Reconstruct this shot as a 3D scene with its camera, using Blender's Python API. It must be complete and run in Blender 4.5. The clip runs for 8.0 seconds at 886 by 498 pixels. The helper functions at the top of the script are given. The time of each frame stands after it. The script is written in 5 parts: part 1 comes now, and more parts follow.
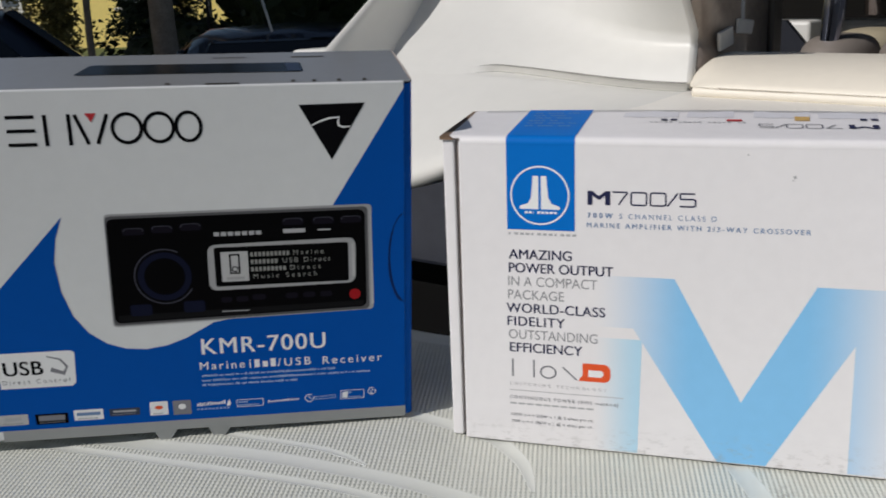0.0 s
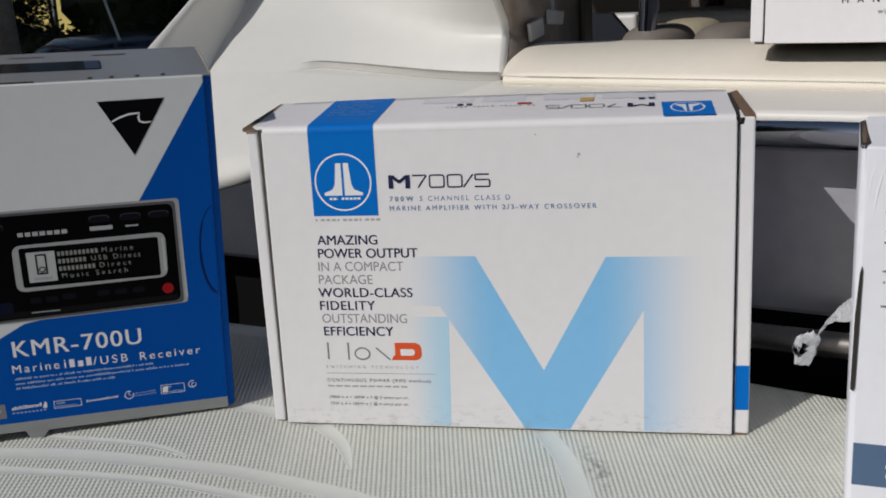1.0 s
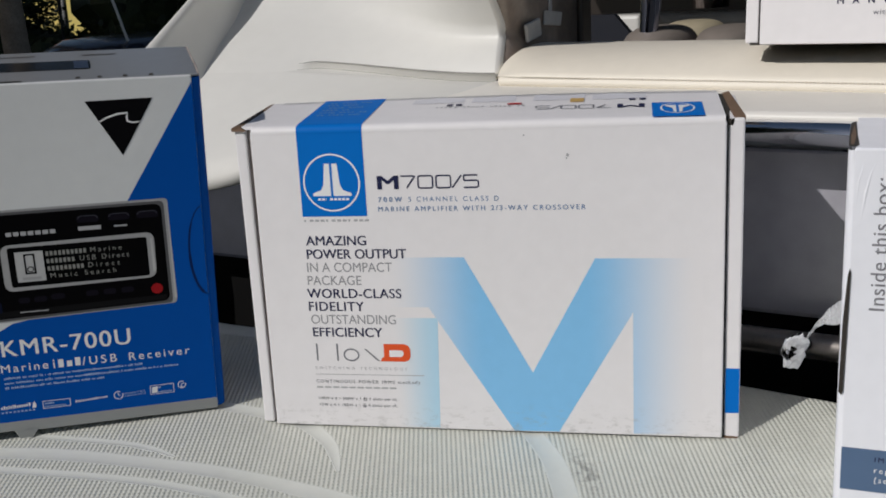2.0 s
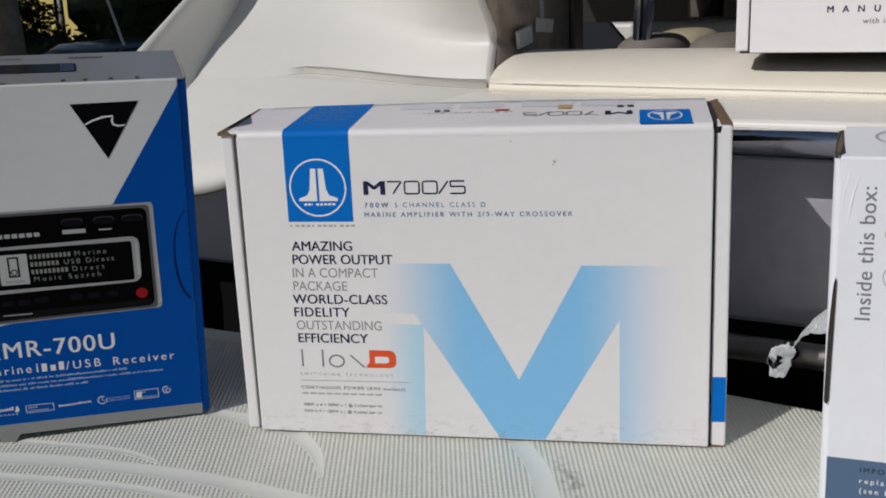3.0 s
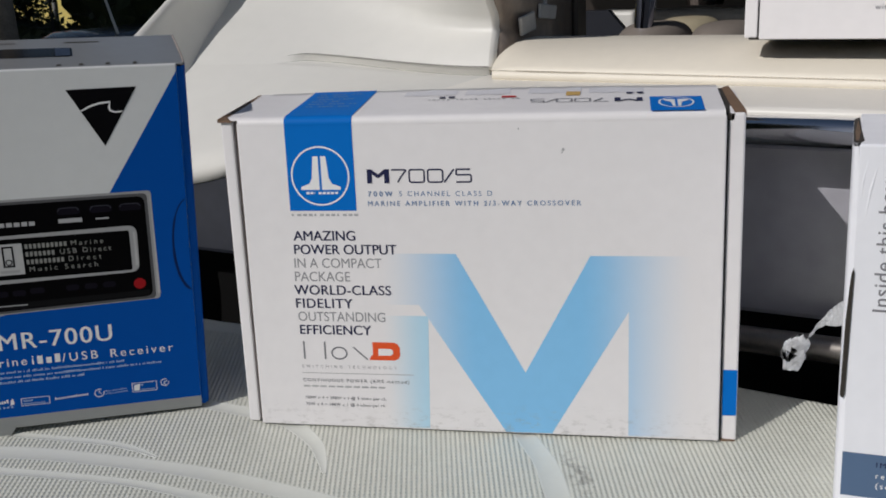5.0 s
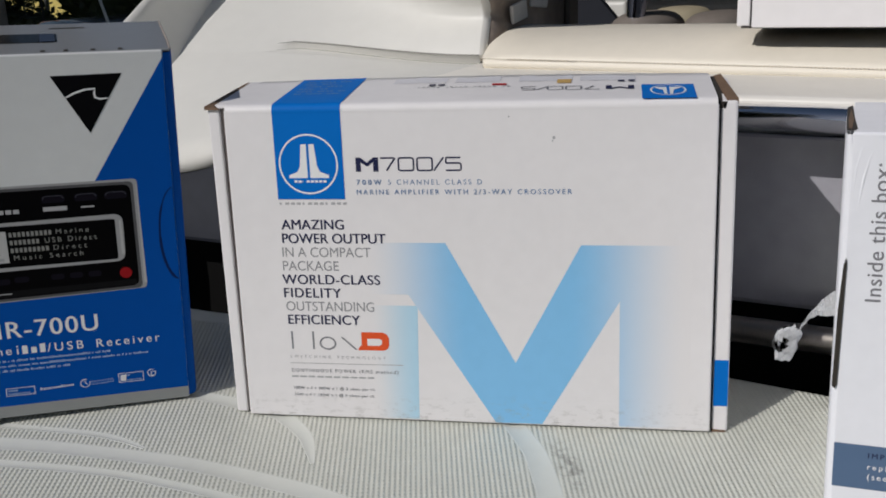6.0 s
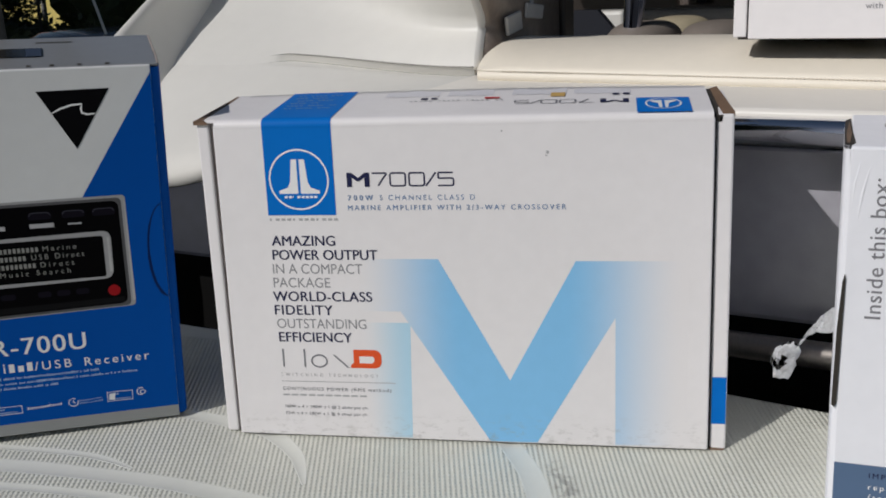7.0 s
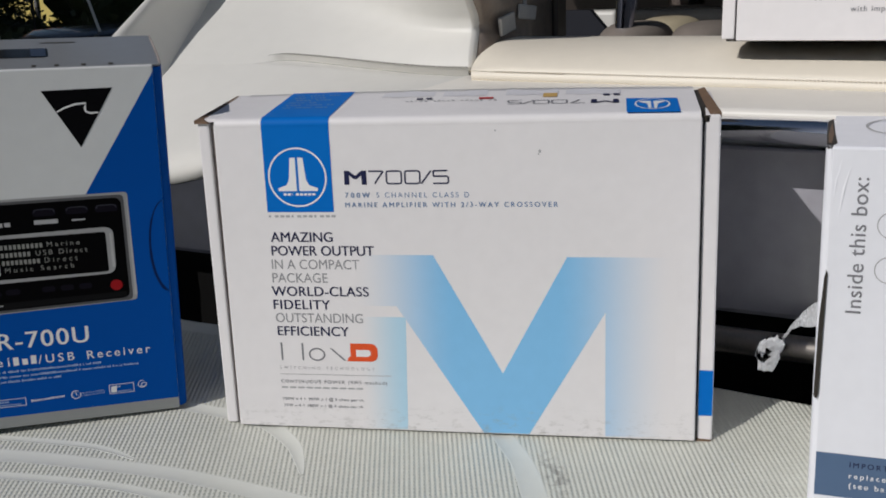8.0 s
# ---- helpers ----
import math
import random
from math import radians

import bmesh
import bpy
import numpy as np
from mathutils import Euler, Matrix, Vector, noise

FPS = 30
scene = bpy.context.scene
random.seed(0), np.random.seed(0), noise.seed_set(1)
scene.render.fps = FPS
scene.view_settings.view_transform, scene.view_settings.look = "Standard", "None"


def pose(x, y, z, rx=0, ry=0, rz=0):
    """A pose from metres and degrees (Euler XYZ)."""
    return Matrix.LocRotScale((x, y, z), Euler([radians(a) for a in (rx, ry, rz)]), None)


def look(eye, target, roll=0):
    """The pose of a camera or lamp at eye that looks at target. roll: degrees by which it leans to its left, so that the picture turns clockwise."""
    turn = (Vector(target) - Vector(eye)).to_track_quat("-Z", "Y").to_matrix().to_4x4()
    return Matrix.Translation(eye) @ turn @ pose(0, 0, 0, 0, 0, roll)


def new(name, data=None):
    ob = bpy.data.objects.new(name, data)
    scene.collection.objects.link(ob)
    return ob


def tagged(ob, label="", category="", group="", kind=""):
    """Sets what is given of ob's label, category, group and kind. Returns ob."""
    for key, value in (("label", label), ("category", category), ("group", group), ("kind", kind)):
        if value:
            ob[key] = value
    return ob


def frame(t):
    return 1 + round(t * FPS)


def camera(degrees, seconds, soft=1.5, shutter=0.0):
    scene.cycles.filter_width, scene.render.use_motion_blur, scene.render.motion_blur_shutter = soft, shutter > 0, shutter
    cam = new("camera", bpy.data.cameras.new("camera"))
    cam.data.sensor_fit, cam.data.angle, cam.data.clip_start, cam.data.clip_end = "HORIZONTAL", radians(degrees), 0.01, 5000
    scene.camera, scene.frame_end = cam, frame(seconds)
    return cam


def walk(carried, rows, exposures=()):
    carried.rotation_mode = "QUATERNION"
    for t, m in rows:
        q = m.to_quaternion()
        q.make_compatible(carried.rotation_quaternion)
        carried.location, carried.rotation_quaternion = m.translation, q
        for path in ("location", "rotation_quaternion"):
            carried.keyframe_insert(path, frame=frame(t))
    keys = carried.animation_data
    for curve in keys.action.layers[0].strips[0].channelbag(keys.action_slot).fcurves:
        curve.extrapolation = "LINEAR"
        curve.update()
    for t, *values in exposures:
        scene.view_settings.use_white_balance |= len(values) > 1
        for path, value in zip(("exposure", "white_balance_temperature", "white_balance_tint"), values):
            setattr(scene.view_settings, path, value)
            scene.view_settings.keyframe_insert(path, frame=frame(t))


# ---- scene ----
cam = camera(45.2, 8.0, soft=1.8, shutter=0.12)
PATH = [
    (0, (0.2310, -0.7960, 0.3780), (-0.3410, 1.0540, -0.1200), -1.90),
    (0.2, (0.2466, -0.7969, 0.3743), (-0.2366, 1.0610, -0.1104), -2.58),
    (0.5, (0.2670, -0.8010, 0.3700), (-0.1330, 1.0960, -0.1200), -2.30),
    (0.7, (0.2763, -0.8055, 0.3690), (-0.0868, 1.0796, -0.1158), -2.54),
    (1, (0.2880, -0.8120, 0.3680), (-0.0520, 1.0940, -0.1340), -3.00),
    (2.3, (0.3088, -0.8033, 0.3654), (-0.0605, 1.0992, -0.1298), -2.68),
    (2.5, (0.3120, -0.8020, 0.3650), (-0.0600, 1.1000, -0.1280), -2.40),
    (2.8, (0.3114, -0.8014, 0.3644), (-0.0305, 1.1042, -0.1259), -2.29),
    (3, (0.3110, -0.8010, 0.3640), (-0.0400, 1.1070, -0.1220), -2.50),
    (3.3, (0.3080, -0.8004, 0.3622), (-0.0368, 1.1052, -0.1392), -2.60),
    (3.5, (0.3060, -0.8000, 0.3610), (-0.0380, 1.1040, -0.1450), -2.30),
    (3.7, (0.3056, -0.7996, 0.3614), (-0.0317, 1.1060, -0.1426), -2.11),
    (4, (0.3050, -0.7990, 0.3620), (-0.0270, 1.1090, -0.1370), -2.00),
    (4.2, (0.3042, -0.7972, 0.3620), (-0.0312, 1.0885, -0.1394), -2.30),
    (5.3, (0.2984, -0.7822, 0.3586), (-0.0379, 1.1040, -0.1394), -2.38),
    (5.5, (0.2990, -0.7820, 0.3580), (-0.0320, 1.1260, -0.1440), -2.50),
    (5.7, (0.2994, -0.7800, 0.3572), (-0.0154, 1.1260, -0.1544), -2.61),
    (5.8, (0.2996, -0.7790, 0.3568), (-0.0149, 1.1260, -0.1575), -2.52),
    (6, (0.3000, -0.7770, 0.3560), (-0.0260, 1.1260, -0.1650), -2.20),
    (6.2, (0.3008, -0.7754, 0.3564), (-0.0247, 1.1276, -0.1680), -2.17),
    (6.3, (0.3012, -0.7746, 0.3566), (-0.0362, 1.1284, -0.1588), -2.18),
    (6.5, (0.3020, -0.7730, 0.3570), (-0.0390, 1.1300, -0.1550), -2.40),
    (6.7, (0.3024, -0.7690, 0.3574), (-0.0247, 1.1356, -0.1584), -2.35),
    (6.8, (0.3026, -0.7670, 0.3576), (-0.0264, 1.1384, -0.1568), -2.42),
    (7, (0.3030, -0.7630, 0.3580), (-0.0220, 1.1440, -0.1470), -2.40),
    (7.2, (0.3046, -0.7674, 0.3596), (-0.0212, 1.1420, -0.1402), -2.54),
    (7.3, (0.3054, -0.7696, 0.3604), (-0.0240, 1.1410, -0.1336), -2.66),
    (7.5, (0.3070, -0.7740, 0.3620), (-0.0090, 1.1390, -0.1300), -2.40),
    (7.7, (0.3062, -0.7780, 0.3620), (-0.0058, 1.1334, -0.1406), -2.45),
    (7.8, (0.3058, -0.7800, 0.3620), (-0.0030, 1.1306, -0.1428), -2.41),
    (8, (0.3050, -0.7840, 0.3620), (-0.0070, 1.1250, -0.1470), -2.20),
]
walk(cam, [(t, look(eye, target, roll)) for t, eye, target, roll in PATH], [(0.0, 0.04), (0.5, -0.15), (1.2, -0.17), (8.0, -0.18)])

# ---- world and sun ----
SUN = Vector((-0.531, -0.575, 0.6225)).normalized()
world = bpy.data.worlds.new("sky")
scene.world = world
world.use_nodes = True
wt = world.node_tree
sky = wt.nodes.new("ShaderNodeTexSky")
sky.sky_type, sky.sun_disc = "NISHITA", False
sky.sun_elevation, sky.sun_rotation = math.asin(SUN.z), math.atan2(SUN.x, SUN.y)
wt.links.new(sky.outputs[0], wt.nodes["Background"].inputs[0])
wt.nodes["Background"].inputs[1].default_value = 0.042
lamp = bpy.data.lights.new("sun", "SUN")
lamp.energy, lamp.angle, lamp.color = 2.86, radians(0.5), (1.0, 0.965, 0.938)
sun = new("sun", lamp)
sun.matrix_world = look(SUN * 30, (0, 0, 0))


# ---- materials ----
def mat(name, color, rough=0.5, metal=0.0, vary=0.06, scale=30.0, bump=0.0, bump_scale=200.0, spec=0.5, coat=0.0, space="Object"):
    """A surface with a broad and a fine variation of colour, and fine relief."""
    m = bpy.data.materials.new(name)
    m.use_nodes = True
    nt = m.node_tree
    b = nt.nodes["Principled BSDF"]
    b.inputs["Roughness"].default_value = rough
    b.inputs["Metallic"].default_value = metal
    b.inputs["Specular IOR Level"].default_value = spec
    b.inputs["Coat Weight"].default_value = coat
    tc = nt.nodes.new("ShaderNodeTexCoord")
    big, fine = nt.nodes.new("ShaderNodeTexNoise"), nt.nodes.new("ShaderNodeTexNoise")
    big.inputs["Scale"].default_value, big.inputs["Detail"].default_value = scale, 5
    fine.inputs["Scale"].default_value, fine.inputs["Detail"].default_value = scale * 9, 3
    for n in (big, fine):
        nt.links.new(tc.outputs[space], n.inputs["Vector"])
    add = nt.nodes.new("ShaderNodeMath")
    add.operation = "ADD"
    nt.links.new(big.outputs["Fac"], add.inputs[0])
    nt.links.new(fine.outputs["Fac"], add.inputs[1])
    ramp = nt.nodes.new("ShaderNodeMapRange")
    ramp.inputs["From Min"].default_value, ramp.inputs["From Max"].default_value = 0.6, 1.4
    ramp.inputs["To Min"].default_value, ramp.inputs["To Max"].default_value = 1 - vary, 1 + vary
    nt.links.new(add.outputs[0], ramp.inputs["Value"])
    mul = nt.nodes.new("ShaderNodeVectorMath")
    mul.operation = "SCALE"
    mul.inputs[0].default_value = color
    nt.links.new(ramp.outputs[0], mul.inputs["Scale"])
    nt.links.new(mul.outputs[0], b.inputs["Base Color"])
    if bump:
        bn, bp = nt.nodes.new("ShaderNodeTexNoise"), nt.nodes.new("ShaderNodeBump")
        bn.inputs["Scale"].default_value = bump_scale
        bp.inputs["Strength"].default_value, bp.inputs["Distance"].default_value = bump, 0.001
        nt.links.new(tc.outputs[space], bn.inputs["Vector"])
        nt.links.new(bn.outputs["Fac"], bp.inputs["Height"])
        nt.links.new(bp.outputs[0], b.inputs["Normal"])
    return m


def carton(name, color, rough=0.42, spec=0.4):
    """Printed corrugated board: faint flutes under a satin sheet, scuffs."""
    m = mat(name, color, rough, vary=0.03, scale=9.0, spec=spec)
    nt = m.node_tree
    b = nt.nodes["Principled BSDF"]
    tc = nt.nodes.new("ShaderNodeTexCoord")
    wave, no, mix, bp = (nt.nodes.new("ShaderNode" + k) for k in ("TexWave", "TexNoise", "Math", "Bump"))
    wave.inputs["Scale"].default_value, wave.inputs["Distortion"].default_value = 60, 0.6
    no.inputs["Scale"].default_value, no.inputs["Detail"].default_value = 18, 4
    mix.operation = "MULTIPLY_ADD"
    mix.inputs[1].default_value = 0.03
    bp.inputs["Strength"].default_value, bp.inputs["Distance"].default_value = 0.14, 0.0015
    nt.links.new(tc.outputs["Object"], wave.inputs["Vector"])
    nt.links.new(tc.outputs["Object"], no.inputs["Vector"])
    nt.links.new(wave.outputs["Fac"], mix.inputs[0])
    nt.links.new(no.outputs["Fac"], mix.inputs[2])
    nt.links.new(mix.outputs[0], bp.inputs["Height"])
    nt.links.new(bp.outputs[0], b.inputs["Normal"])
    return m


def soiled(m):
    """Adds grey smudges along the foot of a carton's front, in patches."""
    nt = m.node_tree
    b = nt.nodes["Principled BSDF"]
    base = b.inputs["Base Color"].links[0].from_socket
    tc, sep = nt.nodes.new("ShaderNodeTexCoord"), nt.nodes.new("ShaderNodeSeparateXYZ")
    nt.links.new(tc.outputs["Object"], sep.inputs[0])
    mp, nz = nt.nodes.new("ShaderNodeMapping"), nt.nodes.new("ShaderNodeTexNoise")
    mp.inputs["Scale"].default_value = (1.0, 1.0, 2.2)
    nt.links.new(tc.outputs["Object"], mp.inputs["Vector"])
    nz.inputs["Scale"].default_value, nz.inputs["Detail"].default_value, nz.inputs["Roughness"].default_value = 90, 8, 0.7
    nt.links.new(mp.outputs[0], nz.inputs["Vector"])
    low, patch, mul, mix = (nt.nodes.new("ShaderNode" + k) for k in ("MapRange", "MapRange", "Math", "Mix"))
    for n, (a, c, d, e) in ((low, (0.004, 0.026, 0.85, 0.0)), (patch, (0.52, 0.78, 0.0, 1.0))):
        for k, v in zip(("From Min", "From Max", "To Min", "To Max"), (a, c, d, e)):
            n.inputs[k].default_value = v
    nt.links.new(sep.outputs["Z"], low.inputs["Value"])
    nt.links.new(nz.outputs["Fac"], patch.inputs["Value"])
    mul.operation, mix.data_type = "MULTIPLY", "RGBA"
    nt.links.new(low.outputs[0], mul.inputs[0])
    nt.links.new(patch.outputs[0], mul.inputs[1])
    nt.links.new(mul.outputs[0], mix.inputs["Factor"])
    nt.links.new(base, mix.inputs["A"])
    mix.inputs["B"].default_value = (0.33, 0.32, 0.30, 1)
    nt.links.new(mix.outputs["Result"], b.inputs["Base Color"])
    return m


def fading(name, color, paper, x0, x1, x2, x3):
    """Ink that fades into the paper towards both sides, along x: clear at x0, full from x1 to x2, clear at x3."""
    m = carton(name, color)
    nt = m.node_tree
    b = nt.nodes["Principled BSDF"]
    ink = b.inputs["Base Color"].links[0].from_socket
    tc, sep = nt.nodes.new("ShaderNodeTexCoord"), nt.nodes.new("ShaderNodeSeparateXYZ")
    nt.links.new(tc.outputs["Object"], sep.inputs[0])
    outs = []
    for lo, hi in ((x0, x1), (x3, x2)):
        r = nt.nodes.new("ShaderNodeMapRange")
        r.interpolation_type = "SMOOTHSTEP"
        r.inputs["From Min"].default_value, r.inputs["From Max"].default_value = min(lo, hi), max(lo, hi)
        r.inputs["To Min"].default_value, r.inputs["To Max"].default_value = (0, 1) if lo < hi else (1, 0)
        nt.links.new(sep.outputs["X"], r.inputs["Value"])
        outs.append(r)
    mul, mix = nt.nodes.new("ShaderNodeMath"), nt.nodes.new("ShaderNodeMix")
    mul.operation, mix.data_type = "MULTIPLY", "RGBA"
    nt.links.new(outs[0].outputs[0], mul.inputs[0])
    nt.links.new(outs[1].outputs[0], mul.inputs[1])
    nt.links.new(mul.outputs[0], mix.inputs["Factor"])
    mix.inputs["A"].default_value = (*paper, 1)
    nt.links.new(ink, mix.inputs["B"])
    nt.links.new(mix.outputs["Result"], b.inputs["Base Color"])
    return m


def nonskid():
    """Moulded non-skid gelcoat: rows of small pyramids with grime in the hollows."""
    m = mat("nonskid_gelcoat", (0.575, 0.582, 0.522), 0.45, vary=0.06, scale=7.0)
    nt = m.node_tree
    b = nt.nodes["Principled BSDF"]
    tc, mp = nt.nodes.new("ShaderNodeTexCoord"), nt.nodes.new("ShaderNodeMapping")
    mp.inputs["Rotation"].default_value = (0, 0, radians(-10.4))
    nt.links.new(tc.outputs["Object"], mp.inputs["Vector"])
    hs = []
    for ax, sc in (("X", 82), ("Y", 68)):
        w = nt.nodes.new("ShaderNodeTexWave")
        w.bands_direction = ax
        w.inputs["Scale"].default_value = sc
        w.inputs["Distortion"].default_value = 0.15
        nt.links.new(mp.outputs[0], w.inputs["Vector"])
        hs.append(w)
    mul, bp = nt.nodes.new("ShaderNodeMath"), nt.nodes.new("ShaderNodeBump")
    mul.operation = "MULTIPLY"
    nt.links.new(hs[0].outputs["Fac"], mul.inputs[0])
    nt.links.new(hs[1].outputs["Fac"], mul.inputs[1])
    mixh = nt.nodes.new("ShaderNodeMath")
    mixh.operation = "MULTIPLY_ADD"
    mixh.inputs[1].default_value = 0.85
    nt.links.new(hs[0].outputs["Fac"], mixh.inputs[0])
    nt.links.new(mul.outputs[0], mixh.inputs[2])
    bp.inputs["Strength"].default_value, bp.inputs["Distance"].default_value = 0.42, 0.0013
    nt.links.new(mixh.outputs[0], bp.inputs["Height"])
    # grime trodden in beside one strip
    base = b.inputs["Base Color"].links[0].from_socket
    sep, nz = nt.nodes.new("ShaderNodeSeparateXYZ"), nt.nodes.new("ShaderNodeTexNoise")
    nt.links.new(tc.outputs["Object"], sep.inputs[0])
    nz.inputs["Scale"].default_value, nz.inputs["Detail"].default_value = 160, 6
    nt.links.new(tc.outputs["Object"], nz.inputs["Vector"])
    def node(op, a, c):
        n = nt.nodes.new("ShaderNodeMath")
        n.operation = op
        for i, v in enumerate((a, c)):
            if isinstance(v, float):
                n.inputs[i].default_value = v
            else:
                nt.links.new(v, n.inputs[i])
        return n.outputs[0]
    dx = node("SUBTRACT", sep.outputs["X"], node("ADD", 0.2475, node("MULTIPLY", sep.outputs["Y"], -0.31)))
    dy = node("ADD", sep.outputs["Y"], 0.052)
    r2 = node("ADD", node("POWER", node("DIVIDE", dx, 0.011), 2.0), node("POWER", node("DIVIDE", dy, 0.038), 2.0))
    mask = node("MULTIPLY", node("MAXIMUM", node("SUBTRACT", 1.0, r2), 0.0), node("MAXIMUM", node("MULTIPLY", node("SUBTRACT", nz.outputs["Fac"], 0.46), 6.0), 0.0))
    stain = nt.nodes.new("ShaderNodeMix")
    stain.data_type = "RGBA"
    nt.links.new(node("MINIMUM", mask, 0.75), stain.inputs["Factor"])
    nt.links.new(base, stain.inputs["A"])
    stain.inputs["B"].default_value = (0.27, 0.26, 0.235, 1)
    nt.links.new(stain.outputs["Result"], b.inputs["Base Color"])
    nt.links.new(bp.outputs[0], b.inputs["Normal"])
    return m


PAPER = (0.80, 0.78, 0.785)
M_card = carton("white_carton", PAPER)
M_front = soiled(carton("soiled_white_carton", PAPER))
M_kraft = mat("brown_corrugated_edge", (0.15, 0.092, 0.056), 0.8, vary=0.25, scale=60, bump=0.4, bump_scale=400)
M_flute = mat("grey_brown_board_edge", (0.30, 0.26, 0.24), 0.8, vary=0.2, scale=80)
# near-black that paints the shade in gaps, slots and undersides
M_gap = mat("gap_shade", (0.03, 0.025, 0.02), 0.9)
M_brandblue = carton("bright_blue_ink", (0.002, 0.15, 0.55), 0.5, 0.08)
M_sky = soiled(fading("pale_blue_ink", (0.230, 0.535, 0.84), PAPER, 0.104, 0.185, 0.262, 0.353))
M_pale = soiled(fading("faint_blue_ink", (0.45, 0.68, 0.83), PAPER, 0.105, 0.145, 0.30, 0.36))
M_ink = mat("black_ink", (0.004, 0.004, 0.005), 0.45, spec=0.03, vary=0.1)
M_navy = mat("navy_ink", (0.022, 0.025, 0.07), 0.4, spec=0.12)
M_steel = mat("slate_blue_ink", (0.16, 0.25, 0.42), 0.4, spec=0.12)
M_greyink = mat("grey_ink", (0.22, 0.22, 0.24), 0.45, spec=0.12)
M_lightgrey = mat("mid_grey_ink", (0.30, 0.30, 0.315), 0.45, spec=0.12)
M_lightink = mat("light_grey_ink", (0.42, 0.42, 0.43), 0.45, spec=0.12)
M_picture = mat("pale_lilac_grey_ink", (0.67, 0.665, 0.70), 0.45, spec=0.2)
M_ochre = mat("dull_ochre_ink", (0.55, 0.36, 0.13), 0.45, spec=0.12)
M_orange = mat("orange_ink", (0.75, 0.10, 0.03), 0.4, spec=0.12)
M_red = mat("red_ink", (0.5, 0.02, 0.03), 0.4)
M_white = mat("white_ink", (0.82, 0.82, 0.82), 0.4, vary=0.02)
M_kcard = carton("silver_white_carton", (0.70, 0.71, 0.71), 0.35)
M_kblue = carton("deep_blue_ink", (0.0004, 0.078, 0.38), 0.5, 0.05)
M_notch_shade = mat("notch_shade_blue", (0.002, 0.018, 0.09), 0.6, spec=0.1)
M_kgrey = carton("grey_carton_edge", (0.31, 0.32, 0.315), 0.5)
M_klid = carton("glossy_silver_lid", (0.25, 0.258, 0.268), 0.14, 0.7)
M_window = mat("glossy_black_print", (0.010, 0.011, 0.013), 0.12, spec=0.5)
M_silver = mat("silver_ink", (0.46, 0.46, 0.46), 0.35)
M_frame = mat("pewter_ink", (0.34, 0.34, 0.345), 0.35)
M_frame_dark = mat("dark_pewter_ink", (0.09, 0.09, 0.095), 0.35, spec=0.2)
M_screen = mat("screen_black_ink", (0.002, 0.002, 0.0025), 0.4, spec=0.03)
M_wcard = carton("cool_white_carton", (0.84, 0.85, 0.90))
M_band = carton("slate_band_ink", (0.09, 0.15, 0.26))
M_dimprint = mat("dim_grey_ink", (0.25, 0.25, 0.235), 0.4, spec=0.1)
M_paleprint = mat("pale_blue_print", (0.40, 0.52, 0.72), 0.45, spec=0.1)
M_greyblue = mat("dull_blue_ink", (0.035, 0.05, 0.085), 0.35, spec=0.2)
M_gel = mat("white_gelcoat", (0.695, 0.685, 0.65), 0.42, vary=0.025, scale=5, spec=0.5)
M_ledge = mat("lightened_gelcoat", (0.80, 0.77, 0.715), 0.40, vary=0.025, scale=5, spec=0.5)
M_nonskid = nonskid()
M_smooth = mat("smooth_gelcoat_strip", (0.645, 0.655, 0.605), 0.34, vary=0.03, scale=12)
M_vinyl = mat("cream_vinyl", (0.82, 0.76, 0.65), 0.5, vary=0.03, scale=8, bump=0.25, bump_scale=900)
M_groove_shade = mat("groove_shade_grey", (0.27, 0.26, 0.24), 0.7, vary=0.3, scale=40)
M_seam = mat("seam_fold", (0.36, 0.31, 0.24), 0.8)
M_stitch = mat("seam_thread", (0.40, 0.34, 0.26), 0.8)
M_dark = mat("dark_grey_panel", (0.38, 0.375, 0.415), 0.25, vary=0.10, scale=6, coat=0.6, spec=1.0)
M_shaded_panel = mat("shaded_panel_blue_black", (0.030, 0.033, 0.045), 0.35, vary=0.2, scale=6, spec=0.4)
M_black = mat("matt_black", (0.005, 0.005, 0.005), 0.7, spec=0.1)
M_chrome = mat("stainless", (0.66, 0.665, 0.69), 0.10, metal=1.0, vary=0.02)
M_brushed = mat("brushed_stainless", (0.42, 0.39, 0.36), 0.32, metal=1.0, vary=0.12, scale=40)
M_post = mat("dark_polished_metal", (0.30, 0.32, 0.40), 0.12, metal=1.0, vary=0.05)
M_taupe = mat("taupe_gloss_panel", (0.25, 0.205, 0.172), 0.18, vary=0.22, scale=9)
M_brown = mat("dark_brown_trim", (0.025, 0.018, 0.014), 0.4)
M_plastic = mat("crumpled_clear_film", (0.72, 0.73, 0.75), 0.16, vary=0.2, scale=80)
M_plastic.node_tree.nodes["Principled BSDF"].inputs["Transmission Weight"].default_value = 0.45
M_plastic.node_tree.nodes["Principled BSDF"].inputs["IOR"].default_value = 1.2


M_clear = mat("clear_film", (0.55, 0.56, 0.58), 0.08, vary=0.1, scale=80)
M_clear.node_tree.nodes["Principled BSDF"].inputs["Transmission Weight"].default_value = 1.0
M_clear.node_tree.nodes["Principled BSDF"].inputs["IOR"].default_value = 1.08


# ---- mesh helpers ----
def mesh_of(bm, name, material, smooth=False):
    bmesh.ops.recalc_face_normals(bm, faces=bm.faces[:])
    me = bpy.data.meshes.new(name)
    if smooth:
        for f in bm.faces:
            f.smooth = True
    bm.to_mesh(me)
    bm.free()
    if material:
        me.materials.append(material)
    return me


